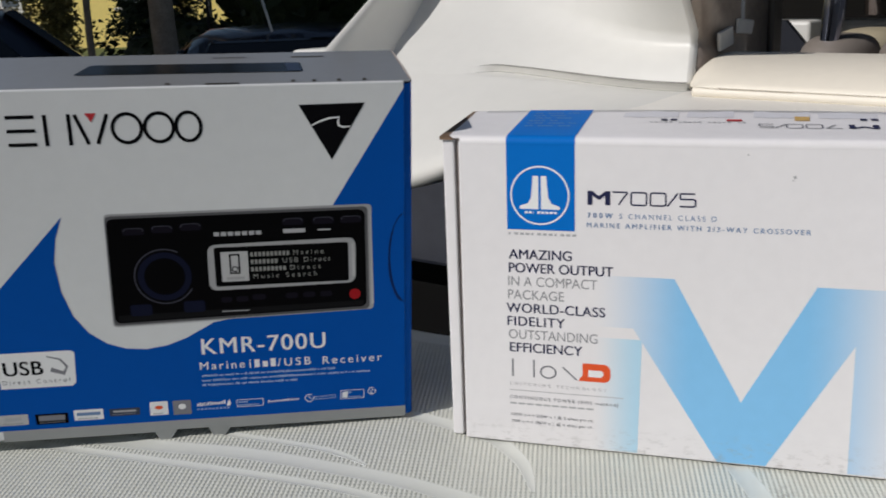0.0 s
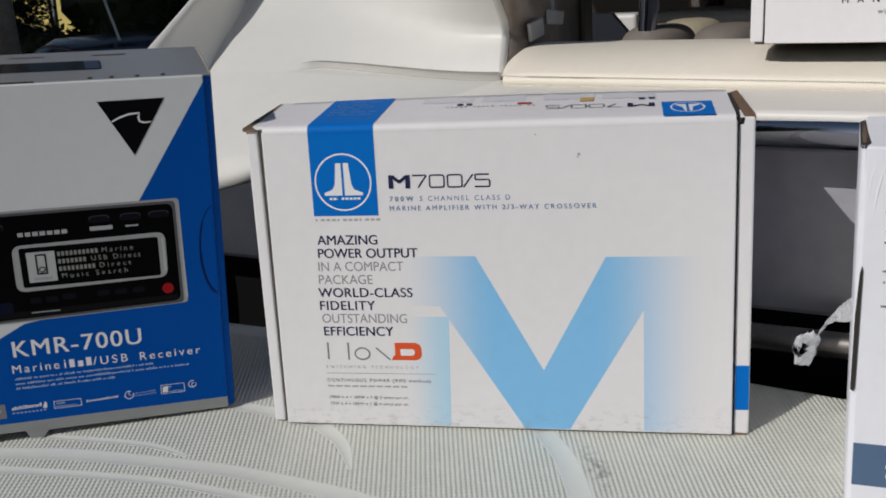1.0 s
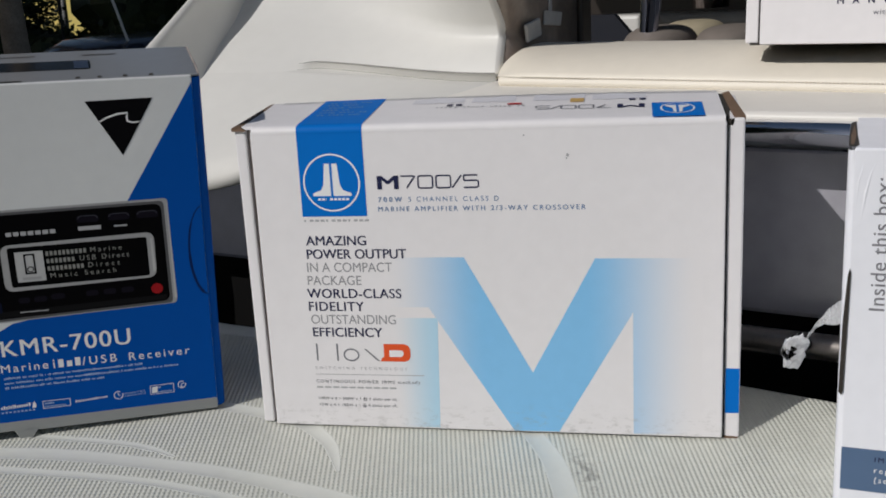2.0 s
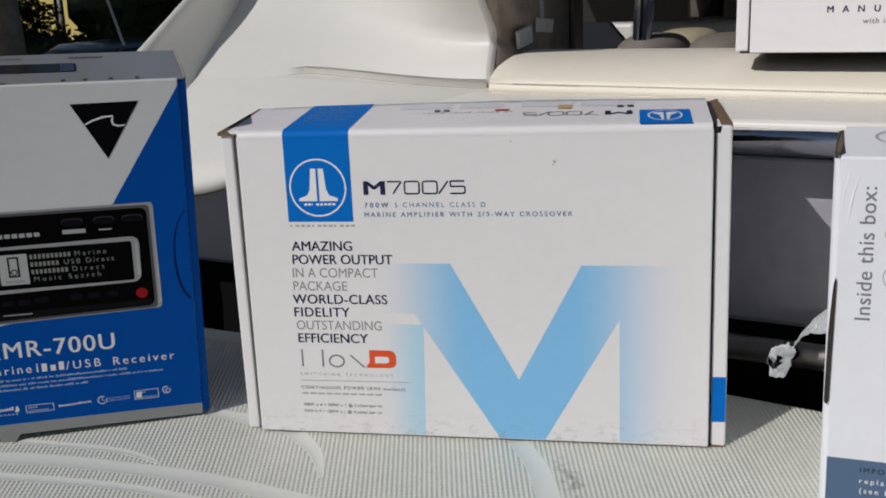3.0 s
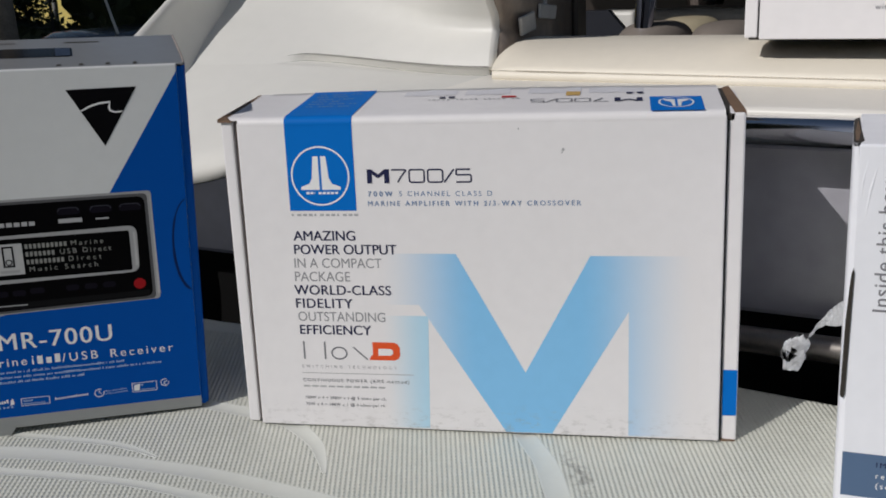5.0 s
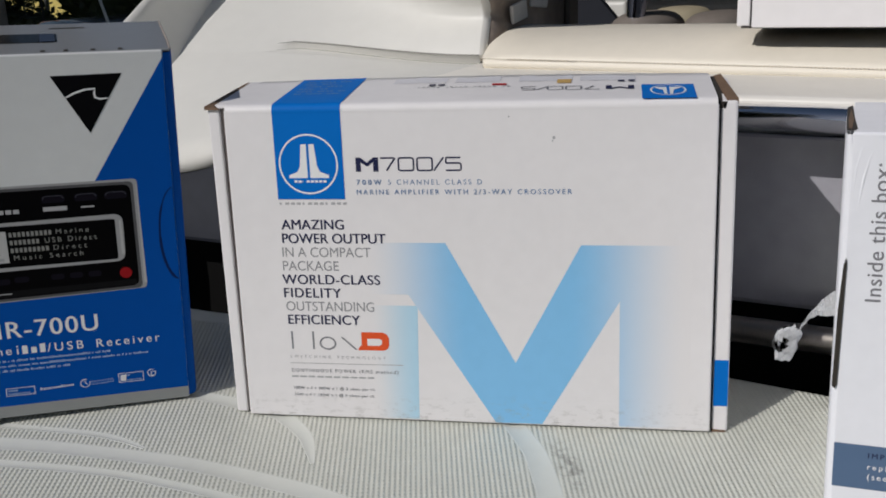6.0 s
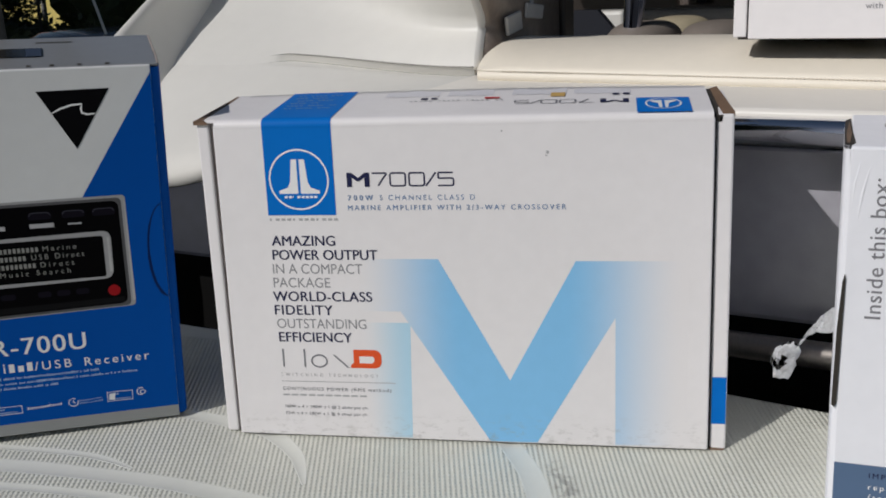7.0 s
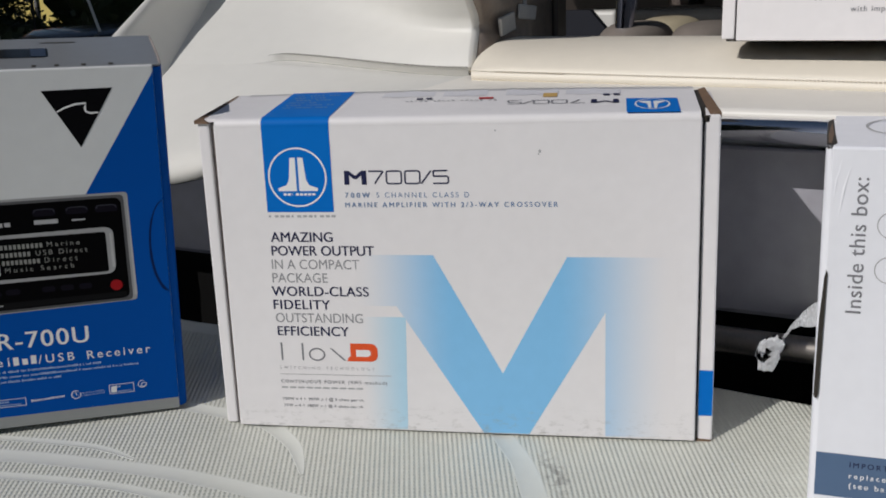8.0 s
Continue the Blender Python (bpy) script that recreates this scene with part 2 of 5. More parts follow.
def part(name, bm, material, parent, label="", smooth=False):
    ob = new(name, mesh_of(bm, name, material, smooth))
    ob.parent = parent
    if label:
        ob["label"] = label
    if name in ("small_print", "print_mark", "fold_slot", "emblem_bar"):
        ob["kind"] = "stuff"
    return ob


def thing(name, m, label, category, kind="", group=""):
    ob = new(name)
    ob.empty_display_size = 0.05
    ob.matrix_world = m
    return tagged(ob, label, category, group, kind)


def solo(name, bm, material, label, category, kind="", m=None, smooth=False):
    ob = new(name, mesh_of(bm, name, material, smooth))
    if m is not None:
        ob.matrix_world = m
    return tagged(ob, label, category, "", kind)


def hexa(pts, bevel=0.0, seg=2):
    """A solid with eight corners: four below, anticlockwise from above, then the four over them."""
    bm = bmesh.new()
    v = [bm.verts.new(p) for p in pts]
    for f in ((3, 2, 1, 0), (4, 5, 6, 7), (0, 1, 5, 4), (1, 2, 6, 5), (2, 3, 7, 6), (3, 0, 4, 7)):
        bm.faces.new([v[i] for i in f])
    if bevel:
        bmesh.ops.bevel(bm, geom=bm.edges[:], offset=bevel, segments=seg, affect="EDGES", profile=0.5)
    return bm


def block(x0, x1, y0, y1, z0, z1, bevel=0.0, seg=2):
    return hexa([(x0, y0, z0), (x1, y0, z0), (x1, y1, z0), (x0, y1, z0), (x0, y0, z1), (x1, y0, z1), (x1, y1, z1), (x0, y1, z1)], bevel, seg)


def sheet(outline, y, up=None):
    """A thin printed shape in the x-z plane, facing -y; up places it on another plane."""
    bm = bmesh.new()
    f = bm.faces.new([bm.verts.new((p[0], y, p[1]) if up is None else up(p[0], p[1], y)) for p in outline])
    f.normal_update()
    bmesh.ops.triangulate(bm, faces=[f], ngon_method="EAR_CLIP")
    return bm


def band(points, widths, y, up=None):
    """A flat stroke along points in the x-z plane."""
    bm = bmesh.new()
    rows = []
    n = len(points)
    for i, p in enumerate(points):
        a, b = Vector(points[max(i - 1, 0)]), Vector(points[min(i + 1, n - 1)])
        d = (b - a).normalized()
        w = widths[i] if isinstance(widths, (list, tuple)) else widths
        q = Vector((-d.y, d.x)) * w / 2
        rows.append([bm.verts.new((c.x, y, c.y) if up is None else up(c.x, c.y, y)) for c in (Vector(p) + q, Vector(p) - q)])
    for r, s in zip(rows, rows[1:]):
        bm.faces.new((r[0], r[1], s[1], s[0]))
    return bm


def arc(cx, cy, r, a0, a1, n=24, ry=None):
    return [(cx + r * math.cos(radians(a0 + (a1 - a0) * i / n)), cy + (ry or r) * math.sin(radians(a0 + (a1 - a0) * i / n))) for i in range(n + 1)]


def rect(x0, x1, z0, z1):
    return [(x0, z0), (x1, z0), (x1, z1), (x0, z1)]


def rounded(points, r, n=5):
    """The outline of a polygon with its corners rounded."""
    out = []
    for i, p in enumerate(points):
        p = Vector(p)
        a, b = (Vector(points[i - 1]) - p).normalized(), (Vector(points[(i + 1) % len(points)]) - p).normalized()
        for k in range(n + 1):
            t = k / n
            out.append(tuple((p + a * r) * (1 - t) ** 2 + p * 2 * t * (1 - t) + (p + b * r) * t ** 2))
    return out


def bars(rects, y, up=None):
    """Several flat bars that make up one line of print."""
    bm = bmesh.new()
    for x0, x1, z0, z1 in rects:
        bm.faces.new([bm.verts.new((a, y, b) if up is None else up(a, b, y)) for a, b in rect(x0, x1, z0, z1)])
    return bm


def frame_shape(x0, x1, z0, z1, w, y):
    return bars([(x0, x1, z0, z0 + w), (x0, x1, z1 - w, z1), (x0, x0 + w, z0 + w, z1 - w), (x1 - w, x1, z0 + w, z1 - w)], y)


def letters(body, gap):
    """The outlines of some letters in the built-in font, as a bmesh."""
    cu = bpy.data.curves.new("letters", "FONT")
    cu.body, cu.space_character = body, gap
    ob = bpy.data.objects.new("letters", cu)
    me = ob.to_mesh()
    bm = bmesh.new()
    bm.from_mesh(me)
    ob.to_mesh_clear()
    bpy.data.objects.remove(ob)
    bpy.data.curves.remove(cu)
    xs = [v.co.x for v in bm.verts]
    return bm, min(xs), max(xs)


def words(body, x0, x1, z0, z1, y0, bold=0.0, place=None, stretch=False):
    """Letters spaced out between x0 and x1, standing on z0 with capitals up to z1; bold thickens the strokes sideways."""
    cap = 0.69
    bm, lo, hi = letters(body, 1.0)
    want = (x1 - x0) * cap / (z1 - z0)
    if len(body) > 1 and not stretch and hi - lo < want:
        bm.free()
        bm, a, b = letters(body, 2.0)
        gap = 1.0 + min(1.5, (want - (hi - lo)) / max(1e-6, (b - a) - (hi - lo)))
        bm.free()
        bm, lo, hi = letters(body, gap)
    if bold > 0:
        once = bm.copy()
        for k, dx in enumerate((-bold, bold)):
            me = bpy.data.meshes.new("stroke")
            for v in once.verts:
                v.co.x += dx - (-bold if k else 0)
                v.co.z = 0.01 * (k + 1)
            once.to_mesh(me)
            bm.from_mesh(me)
            bpy.data.meshes.remove(me)
        once.free()
        lo, hi = lo - bold, hi + bold
    for v in bm.verts:
        y = y0 - 0.004 * v.co.z
        a, b = x0 + (v.co.x - lo) / (hi - lo) * (x1 - x0), z0 + v.co.y / cap * (z1 - z0)
        v.co = (a, y, b) if place is None else place(a, b, y)
    return bm


def squared(sign, x0, x1, z0, z1, w, y, up=None):
    """A thin squared figure with rounded corners, as a stroke: 7, 0, 5 or a slash."""
    paths = {
        "7": [(0, 1), (0.5, 1), (0.93, 1), (0.98, 0.93), (0.88, 0.80), (0.62, 0.40), (0.40, 0.0)],
        "/": [(0, -0.02), (1, 1.02)],
        "5": [(0.96, 1), (0.5, 1), (0.04, 1), (0.02, 0.96), (0.02, 0.75), (0.02, 0.60), (0.05, 0.57), (0.5, 0.57), (0.86, 0.57), (0.97, 0.53), (1, 0.44), (1, 0.28), (1, 0.13), (0.97, 0.04), (0.86, 0), (0.5, 0), (0, 0)],
        "0": [(0.5, 1), (0.84, 1), (0.96, 0.96), (1, 0.84), (1, 0.5), (1, 0.16), (0.96, 0.04), (0.84, 0), (0.5, 0), (0.16, 0), (0.04, 0.04), (0, 0.16), (0, 0.5), (0, 0.84), (0.04, 0.96), (0.16, 1), (0.5, 1)],
    }
    return band([(x0 + (x1 - x0) * a, z0 + w / 2 + (z1 - z0 - w) * b) for a, b in paths[sign]], w, y, up)


def tube(points, radii, n=16, caps=True):
    """A round bar along points, with a radius at each."""
    bm = bmesh.new()
    rings = []
    pts = [Vector(p) for p in points]
    if not isinstance(radii, (list, tuple)):
        radii = [radii] * len(pts)
    for i, p in enumerate(pts):
        d = (pts[min(i + 1, len(pts) - 1)] - pts[max(i - 1, 0)]).normalized()
        u = d.cross(Vector((0, 0, 1)) if abs(d.z) < 0.9 else Vector((1, 0, 0))).normalized()
        w = d.cross(u)
        rings.append([bm.verts.new(p + radii[i] * (math.cos(math.tau * k / n) * u + math.sin(math.tau * k / n) * w)) for k in range(n)])
    for a, b in zip(rings, rings[1:]):
        for k in range(n):
            bm.faces.new((a[k], a[(k + 1) % n], b[(k + 1) % n], b[k]))
    if caps:
        bm.faces.new(rings[0][::-1])
        bm.faces.new(rings[-1])
    return bm


def loft(rows, close=False, sharp=()):
    """A skin over rows of points of equal length; sharp: columns whose lengthwise edges stay crisp."""
    bm = bmesh.new()
    grid = [[bm.verts.new(p) for p in row] for row in rows]
    for a, b in zip(grid, grid[1:]):
        for i in range(len(a) - (0 if close else 1)):
            j = (i + 1) % len(a)
            bm.faces.new((a[i], a[j], b[j], b[i]))
    for c in sharp:
        for a, b in zip(grid, grid[1:]):
            e = bm.edges.get((a[c], b[c]))
            if e:
                e.smooth = False
    return bm


def smoothstep(a, b, x):
    t = min(1.0, max(0.0, (x - a) / (b - a)))
    return t * t * (3 - 2 * t)


BOAT = pose(0.405, 0.114, 0, 0, 0, -20)


def deck_z(x, y):
    """The deck falls towards the stern and rises a little to one side."""
    return 0.1 * y - 0.0008 - 0.0026 * smoothstep(0.0, 0.38, x) + 0.043 * max(0.0, -x) * (1 - smoothstep(0.02, 0.10, y))


# ---- the boat: deck ----
STRIPS = (
    ([(-0.45, -0.085), (-0.267, -0.078), (-0.17, -0.069), (-0.09, -0.071), (-0.02, -0.077), (0.04, -0.092), (0.10, -0.113), (0.18, -0.16), (0.3, -0.26)], [0.021, 0.020, 0.020, 0.019, 0.019, 0.019, 0.020, 0.021, 0.021]),
    ([(-0.45, -0.105), (-0.25, -0.098), (-0.10, -0.096), (-0.03, -0.104), (0.03, -0.119), (0.10, -0.15), (0.2, -0.23)], [0.012, 0.012, 0.011, 0.011, 0.010, 0.010, 0.010]),
    ([(-0.20, -0.044), (-0.125, -0.045), (-0.093, -0.050), (-0.067, -0.060)], [0.009, 0.009, 0.008, 0.003]),
    ([(-0.10, 0.034), (-0.062, 0.0275), (-0.015, 0.018), (0.02, 0.006), (0.035, -0.006), (0.053, -0.026), (0.063, -0.045), (0.072, -0.068)], [0.006, 0.016, 0.018, 0.018, 0.0165, 0.0135, 0.010, 0.003]),
    ([(0.21, 0.02), (0.223, -0.007), (0.238, -0.038), (0.248, -0.072), (0.254, -0.10), (0.26, -0.16), (0.26, -0.3)], [0.018, 0.019, 0.020, 0.021, 0.021, 0.021, 0.021]),
)


def spline(points, widths, n=60):
    """Points and widths at even steps along a smooth curve."""
    pts = [Vector((p[0], p[1])) for p in points]
    fine, ws = [], []
    for k in range(n + 1):
        s = k / n * (len(pts) - 1)
        i = min(int(s), len(pts) - 2)
        f = s - i
        p0, p1, p2, p3 = pts[max(i - 1, 0)], pts[i], pts[i + 1], pts[min(i + 2, len(pts) - 1)]
        fine.append(0.5 * ((2 * p1) + (p2 - p0) * f + (2 * p0 - 5 * p1 + 4 * p2 - p3) * f * f + (3 * p1 - p0 - 3 * p2 + p3) * f ** 3))
        ws.append(widths[i] * (1 - f) + widths[i + 1] * f)
    return fine, ws


def build_deck():
    back = lambda X: -0.024 - 0.07 * (1 - smoothstep(-0.55, -0.2, X))
    xs = np.concatenate([np.linspace(-1.6, -0.82, 14)[:-1], np.linspace(-0.82, 0.30, 501), np.linspace(0.30, 1.0, 12)[1:]])
    ts = np.concatenate([np.linspace(0.0, 0.48, 9)[:-1], np.linspace(0.48, 1.0, 211)])
    X = np.repeat(xs[:, None], len(ts), 1)
    edge_y = np.array([back(x) for x in xs])
    Y = -0.9 + (0.9 + edge_y[:, None]) * ts[None, :]
    c, s = math.cos(radians(-20)), math.sin(radians(-20))
    wx, wy = c * X - s * Y + 0.405, s * X + c * Y + 0.114
    dip = np.zeros_like(wx)
    for pts, ws in STRIPS:
        length = sum(math.dist(p, q) for p, q in zip(pts, pts[1:]))
        fine, wide = spline(pts, ws, int(length / 0.003))
        for p, w in zip(fine, wide):
            d = np.hypot(wx - p.x, wy - p.y) / w
            q = np.clip((d - 0.22) / 0.20, 0, 1)
            dip = np.maximum(dip, 0.0018 * min(1.0, w / 0.012) * (1 - q * q * (3 - 2 * q)))
    rows = []
    for i, x in enumerate(xs):
        row = [(a, b, deck_z(a, b) - e) for a, b, e in zip(wx[i], wy[i], dip[i])]
        p = BOAT @ Vector((x, edge_y[i] + 0.004, 0))
        row += [(p.x, p.y, deck_z(p.x, p.y) - 0.006), (p.x, p.y, deck_z(p.x, p.y) - 0.06)]
        rows.append(row)
    n = len(rows[0])
    me = bpy.data.meshes.new("deck")
    me.from_pydata([p for row in rows for p in row], [], [(i * n + k, (i + 1) * n + k, (i + 1) * n + k + 1, i * n + k + 1) for i in range(len(rows) - 1) for k in range(n - 1)])
    me.polygons.foreach_set("use_smooth", [True] * len(me.polygons))
    me.materials.append(M_nonskid)
    return tagged(new("deck", me), "off-white moulded non-skid fibreglass boat deck", "deck", "", "structure")


deck = build_deck()


def strip(points, widths, depth=0.0010, n=90):
    """A smooth channel, sunk between the non-skid fields, along a curve on the deck."""
    fine, ws = spline(points, widths, n)
    rows = []
    for k, p in enumerate(fine):
        d = (fine[min(k + 1, n)] - fine[max(k - 1, 0)]).normalized()
        q = Vector((-d.y, d.x))
        row = []
        for m in range(17):
            a = -1 + m / 8
            c = p + q * a * ws[k] / 2
            lip = 0.0003 if abs(a) < 0.95 else -0.0003
            row.append((c.x, c.y, deck_z(c.x, c.y) + lip - depth * min(1.0, ws[k] / 0.012) * (1 - abs(a) ** 2)))
        rows.append(row)
    return loft(rows)


for pts, ws in STRIPS:
    part("moulded_strip", strip(pts, ws), M_smooth, deck, "smooth glossy gelcoat channel", smooth=True)


edge = []
for i in range(13):
    X = -0.66 + 0.36 * i / 12
    p = BOAT @ Vector((X, -0.036 - 0.07 * (1 - smoothstep(-0.55, -0.2, X)), 0))
    edge.append((p.x, p.y))
part("deck_border", strip(edge, [0.024] * 13, -0.0006), M_smooth, deck, "smooth gelcoat border of the deck", smooth=True)


# ---- the boat: wall behind the deck ----
def wall_profile(w, groove):
    """The white moulding from the dark panel upwards, in the boat's frame: y, z; w runs from the far side (0) to the seat (1)."""
    far = [(0.060, 0.130), (0.034, 0.129), (0.017, 0.135), (0.014, 0.150), (0.038, 0.172), (0.085, 0.198), (0.130, 0.224), (0.170, 0.2435), (0.1955, 0.2552), (0.1985, 0.2568), (0.2110, 0.2638), (0.2122, 0.2645), (0.238, 0.278), (0.262, 0.292), (0.287, 0.306), (0.313, 0.322), (0.345, 0.345), (0.46, 0.45)]
    near = [(0.045, 0.2290), (0.022, 0.2300), (0.018, 0.2340), (0.020, 0.2385), (0.034, 0.2400), (0.065, 0.2400), (0.110, 0.2405), (0.165, 0.2425), (0.196, 0.2434), (0.203, 0.2437), (0.2045, 0.2525), (0.2052, 0.2534), (0.214, 0.267), (0.231, 0.281), (0.243, 0.288), (0.2485, 0.2945), (0.238, 0.308), (0.10, 0.47)]
    rows = []
    for i, (p, q) in enumerate(zip(far, near)):
        y, z = p[0] * (1 - w) + q[0] * w, p[1] * (1 - w) + q[1] * w
        if i == 9:
            y, z = y + (0.0235 - 0.012 * w) * groove, z + (0.0018 - 0.0038 * w) * groove
        if i == 8:
            z -= 0.0006 * groove
        if i in (10, 11):
            y, z = y + 0.007 * (1 - w) * groove, z + (0.0040 - 0.0036 * w) * groove
        rows.append((y, z))
    return rows


def fillet(X, z):
    """How far the boat's side comes forward where it rounds into the wing."""
    return 0.040 * smoothstep(0.56, 0.83, -X) * smoothstep(0.19, 0.30, z)


def side_moulding():
    rows = []
    for i in range(81):
        f = i / 80
        row = []
        X0 = -0.79 + 0.438 * f
        w = smoothstep(-0.64, -0.36, X0)
        groove = smoothstep(-0.628, -0.590, X0)
        for y, z in wall_profile(w, groove):
            a = -0.825
            b = -0.352 - 0.37 * max(0.0, y - 0.203)
            row.append((a + (b - a) * f, y - fillet(a + (b - a) * f, z), z))
        rows.append(row)
    turn = [rows[-1][9:]]
    for dx, dy in ((0.0025, 0.002), (0.004, 0.006), (0.004, 0.013)):
        turn.append([(x + dx * smoothstep(0.244, 0.256, z), y + dy * smoothstep(0.244, 0.256, z), z) for x, y, z in turn[0]])
    solo("moulding_return", loft(turn), M_gel, "glossy white rounded end of the boat's side", "boat moulding", "structure", BOAT, smooth=True)
    side = solo("side_moulding", loft(rows, sharp=(8, 9, 10, 11)), M_gel, "glossy white curved fibreglass boat side with a shallow groove", "boat moulding", "structure", BOAT, smooth=True)
    first = next(i for i, row in enumerate(rows) if row[9][0] > -0.640)
    # grey lines stand in for the shade at the groove's lip and crease
    for k, r in ((9, 0.0007), (10, 0.0008)):
        path = [row[k] for row in rows[first:]]
        part("groove_shade_line", tube(path, [r * min(1.0, 0.25 + 0.12 * i) for i in range(len(path))], 6), M_groove_shade, side, "grey line painted for the shade along the groove")


side_moulding()
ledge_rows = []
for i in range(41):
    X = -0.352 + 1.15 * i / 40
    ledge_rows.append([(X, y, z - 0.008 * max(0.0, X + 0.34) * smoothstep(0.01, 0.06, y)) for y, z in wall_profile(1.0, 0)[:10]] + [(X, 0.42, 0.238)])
# ledge wears a lightened gelcoat: its stronger light is in the colour
solo("ledge", loft(ledge_rows), M_ledge, "glossy fibreglass ledge behind the deck, lightened cream-white for stronger light", "ledge", "structure", BOAT, smooth=True)
# the left stretch is a darkened copy: its shade is in the colour
for x0, x1, material, label in ((-1.1, -0.36, M_shaded_panel, "glossy panel under the boat's side, coloured blue-black for shade"), (-0.36, 0.8, M_dark, "smooth dark grey panel below the white ledge")):
    panel_rows = []
    for i in range(31):
        X = x0 + (x1 - x0) * i / 30
        top = 0.139 + 0.087 * smoothstep(-0.64, -0.34, X)
        f = 0.020 + 0.040 * smoothstep(-0.5, -0.3, X)
        foot = 0.056 - 0.009 * smoothstep(-0.5, -0.3, X)
        panel_rows.append([(X, 0.07, foot), (X, f + 0.002, foot), (X, f, foot + 0.004), (X, f, top - 0.02), (X, f, top), (X, 0.07, top)])
    solo("transom_panel", loft(panel_rows), material, label, "panel", "structure", BOAT)
# a black sheet stands in for the deep shade of the gap
solo("gap_back", block(-1.5, 0.8, 0.07, 0.09, -0.08, 0.06), M_black, "black sheet behind the gap, put there for its deep shade", "gap", "structure", BOAT)
solo("top_rail", tube([(-0.32, 0.020, 0.2195), (0.8, 0.020, 0.2195)], 0.0140, 24), M_chrome, "polished stainless rub rail under the ledge", "rail", "structure", BOAT, smooth=True)
solo("lower_rail", tube([(-0.32, 0.014, 0.037), (0.8, 0.014, 0.037)], 0.0115, 24), M_brushed, "dull stainless tube in the black gap", "rail", "structure", BOAT, smooth=True)


# ---- the seat cushion ----
def cushion():
    root = thing("seat_cushion", BOAT, "cream vinyl seat-back cushion with a stitched seam", "cushion")
    prof = [(0.40, 0.236), (0.405, 0.262), (0.385, 0.274), (0.34, 0.2800), (0.28, 0.2800), (0.230, 0.2760), (0.195, 0.2685), (0.175, 0.2595), (0.168, 0.2535), (0.1685, 0.2520), (0.166, 0.2500), (0.166, 0.2455), (0.170, 0.242), (0.20, 0.237)]
    xs = [-0.334 + 0.085 * (1 - math.cos(math.pi / 2 * i / 18)) for i in range(19)] + [-0.24 + 1.04 * i / 30 for i in range(31)]
    rows = []
    for X in xs:
        t = min(1.0, max(0.0, (X + 0.3342) / 0.056))
        h = max(0.0, 1 - (1 - t) ** 2.6) ** 0.45
        drop = -0.014 * max(0.0, X + 0.34)
        row = []
        for y, z in prof:
            sag = 0.0006 * noise.noise(Vector((X * 9, y * 9, z)))
            row.append((X + (0.004 * (1 - h) if z < 0.2535 else 0.0), 0.2 + (y - 0.2) * (0.55 + 0.45 * h) if y > 0.2 else y + (1 - h) * 0.004, 0.244 + (z - 0.244) * (0.10 + 0.83 * h) if z > 0.2535 else z + sag))
            row[-1] = (row[-1][0] - 0.42 * max(0.0, row[-1][1] - 0.17) * (1 - smoothstep(-0.34, 0.1, X)), row[-1][1], row[-1][2] + drop * (1 - smoothstep(0.258, 0.276, z)))
        rows.append(row)
    part("cover", loft(rows), M_vinyl, root, smooth=True)
    bm = bmesh.new()
    for i in range(300):
        X = -0.30 + i * 0.0036
        z = 0.2530 - 0.014 * (X + 0.34)
        m = block(X, X + 0.0021, 0.1668, 0.1690, z, z + 0.00035)
        me = bpy.data.meshes.new("stitch")
        m.to_mesh(me)
        m.free()
        bm.from_mesh(me)
        bpy.data.meshes.remove(me)
    part("seam", tube([(-0.3325 + 0.0281 * i, 0.1668 + (0.004 if i == 0 else 0.0), 0.2528 - 0.014 * max(0.0, -0.3325 + 0.0281 * i + 0.34)) for i in range(5)], 0.00022, 6), M_seam, root, "dark sewn seam")
    tagged(part("stitching", bm, M_stitch, root, "brown stitched seam thread"), kind="stuff")
    return root


cushion()


# ---- the amplifier carton ----
AH, AW, AD = 0.2555, 0.37, 0.093


def amp_top(x, d, lift=0.0):
    """A place on the carton's lid: x, depth behind the front."""
    return (x, d, AH + 0.085 * d + lift + 0.0015 * math.sin(math.pi * min(1, max(0, x / AW))) * d / AD)


def fold(x, angle, lift=0.0):
    """A place on the rounded fold between front and lid: 0 degrees on the front, 90 on the lid."""
    r = 0.0048
    a = radians(angle)
    return (x, r - 0.0001 - (r + lift) * math.cos(a), AH - r + (r + 0.0003 + lift) * math.sin(a))


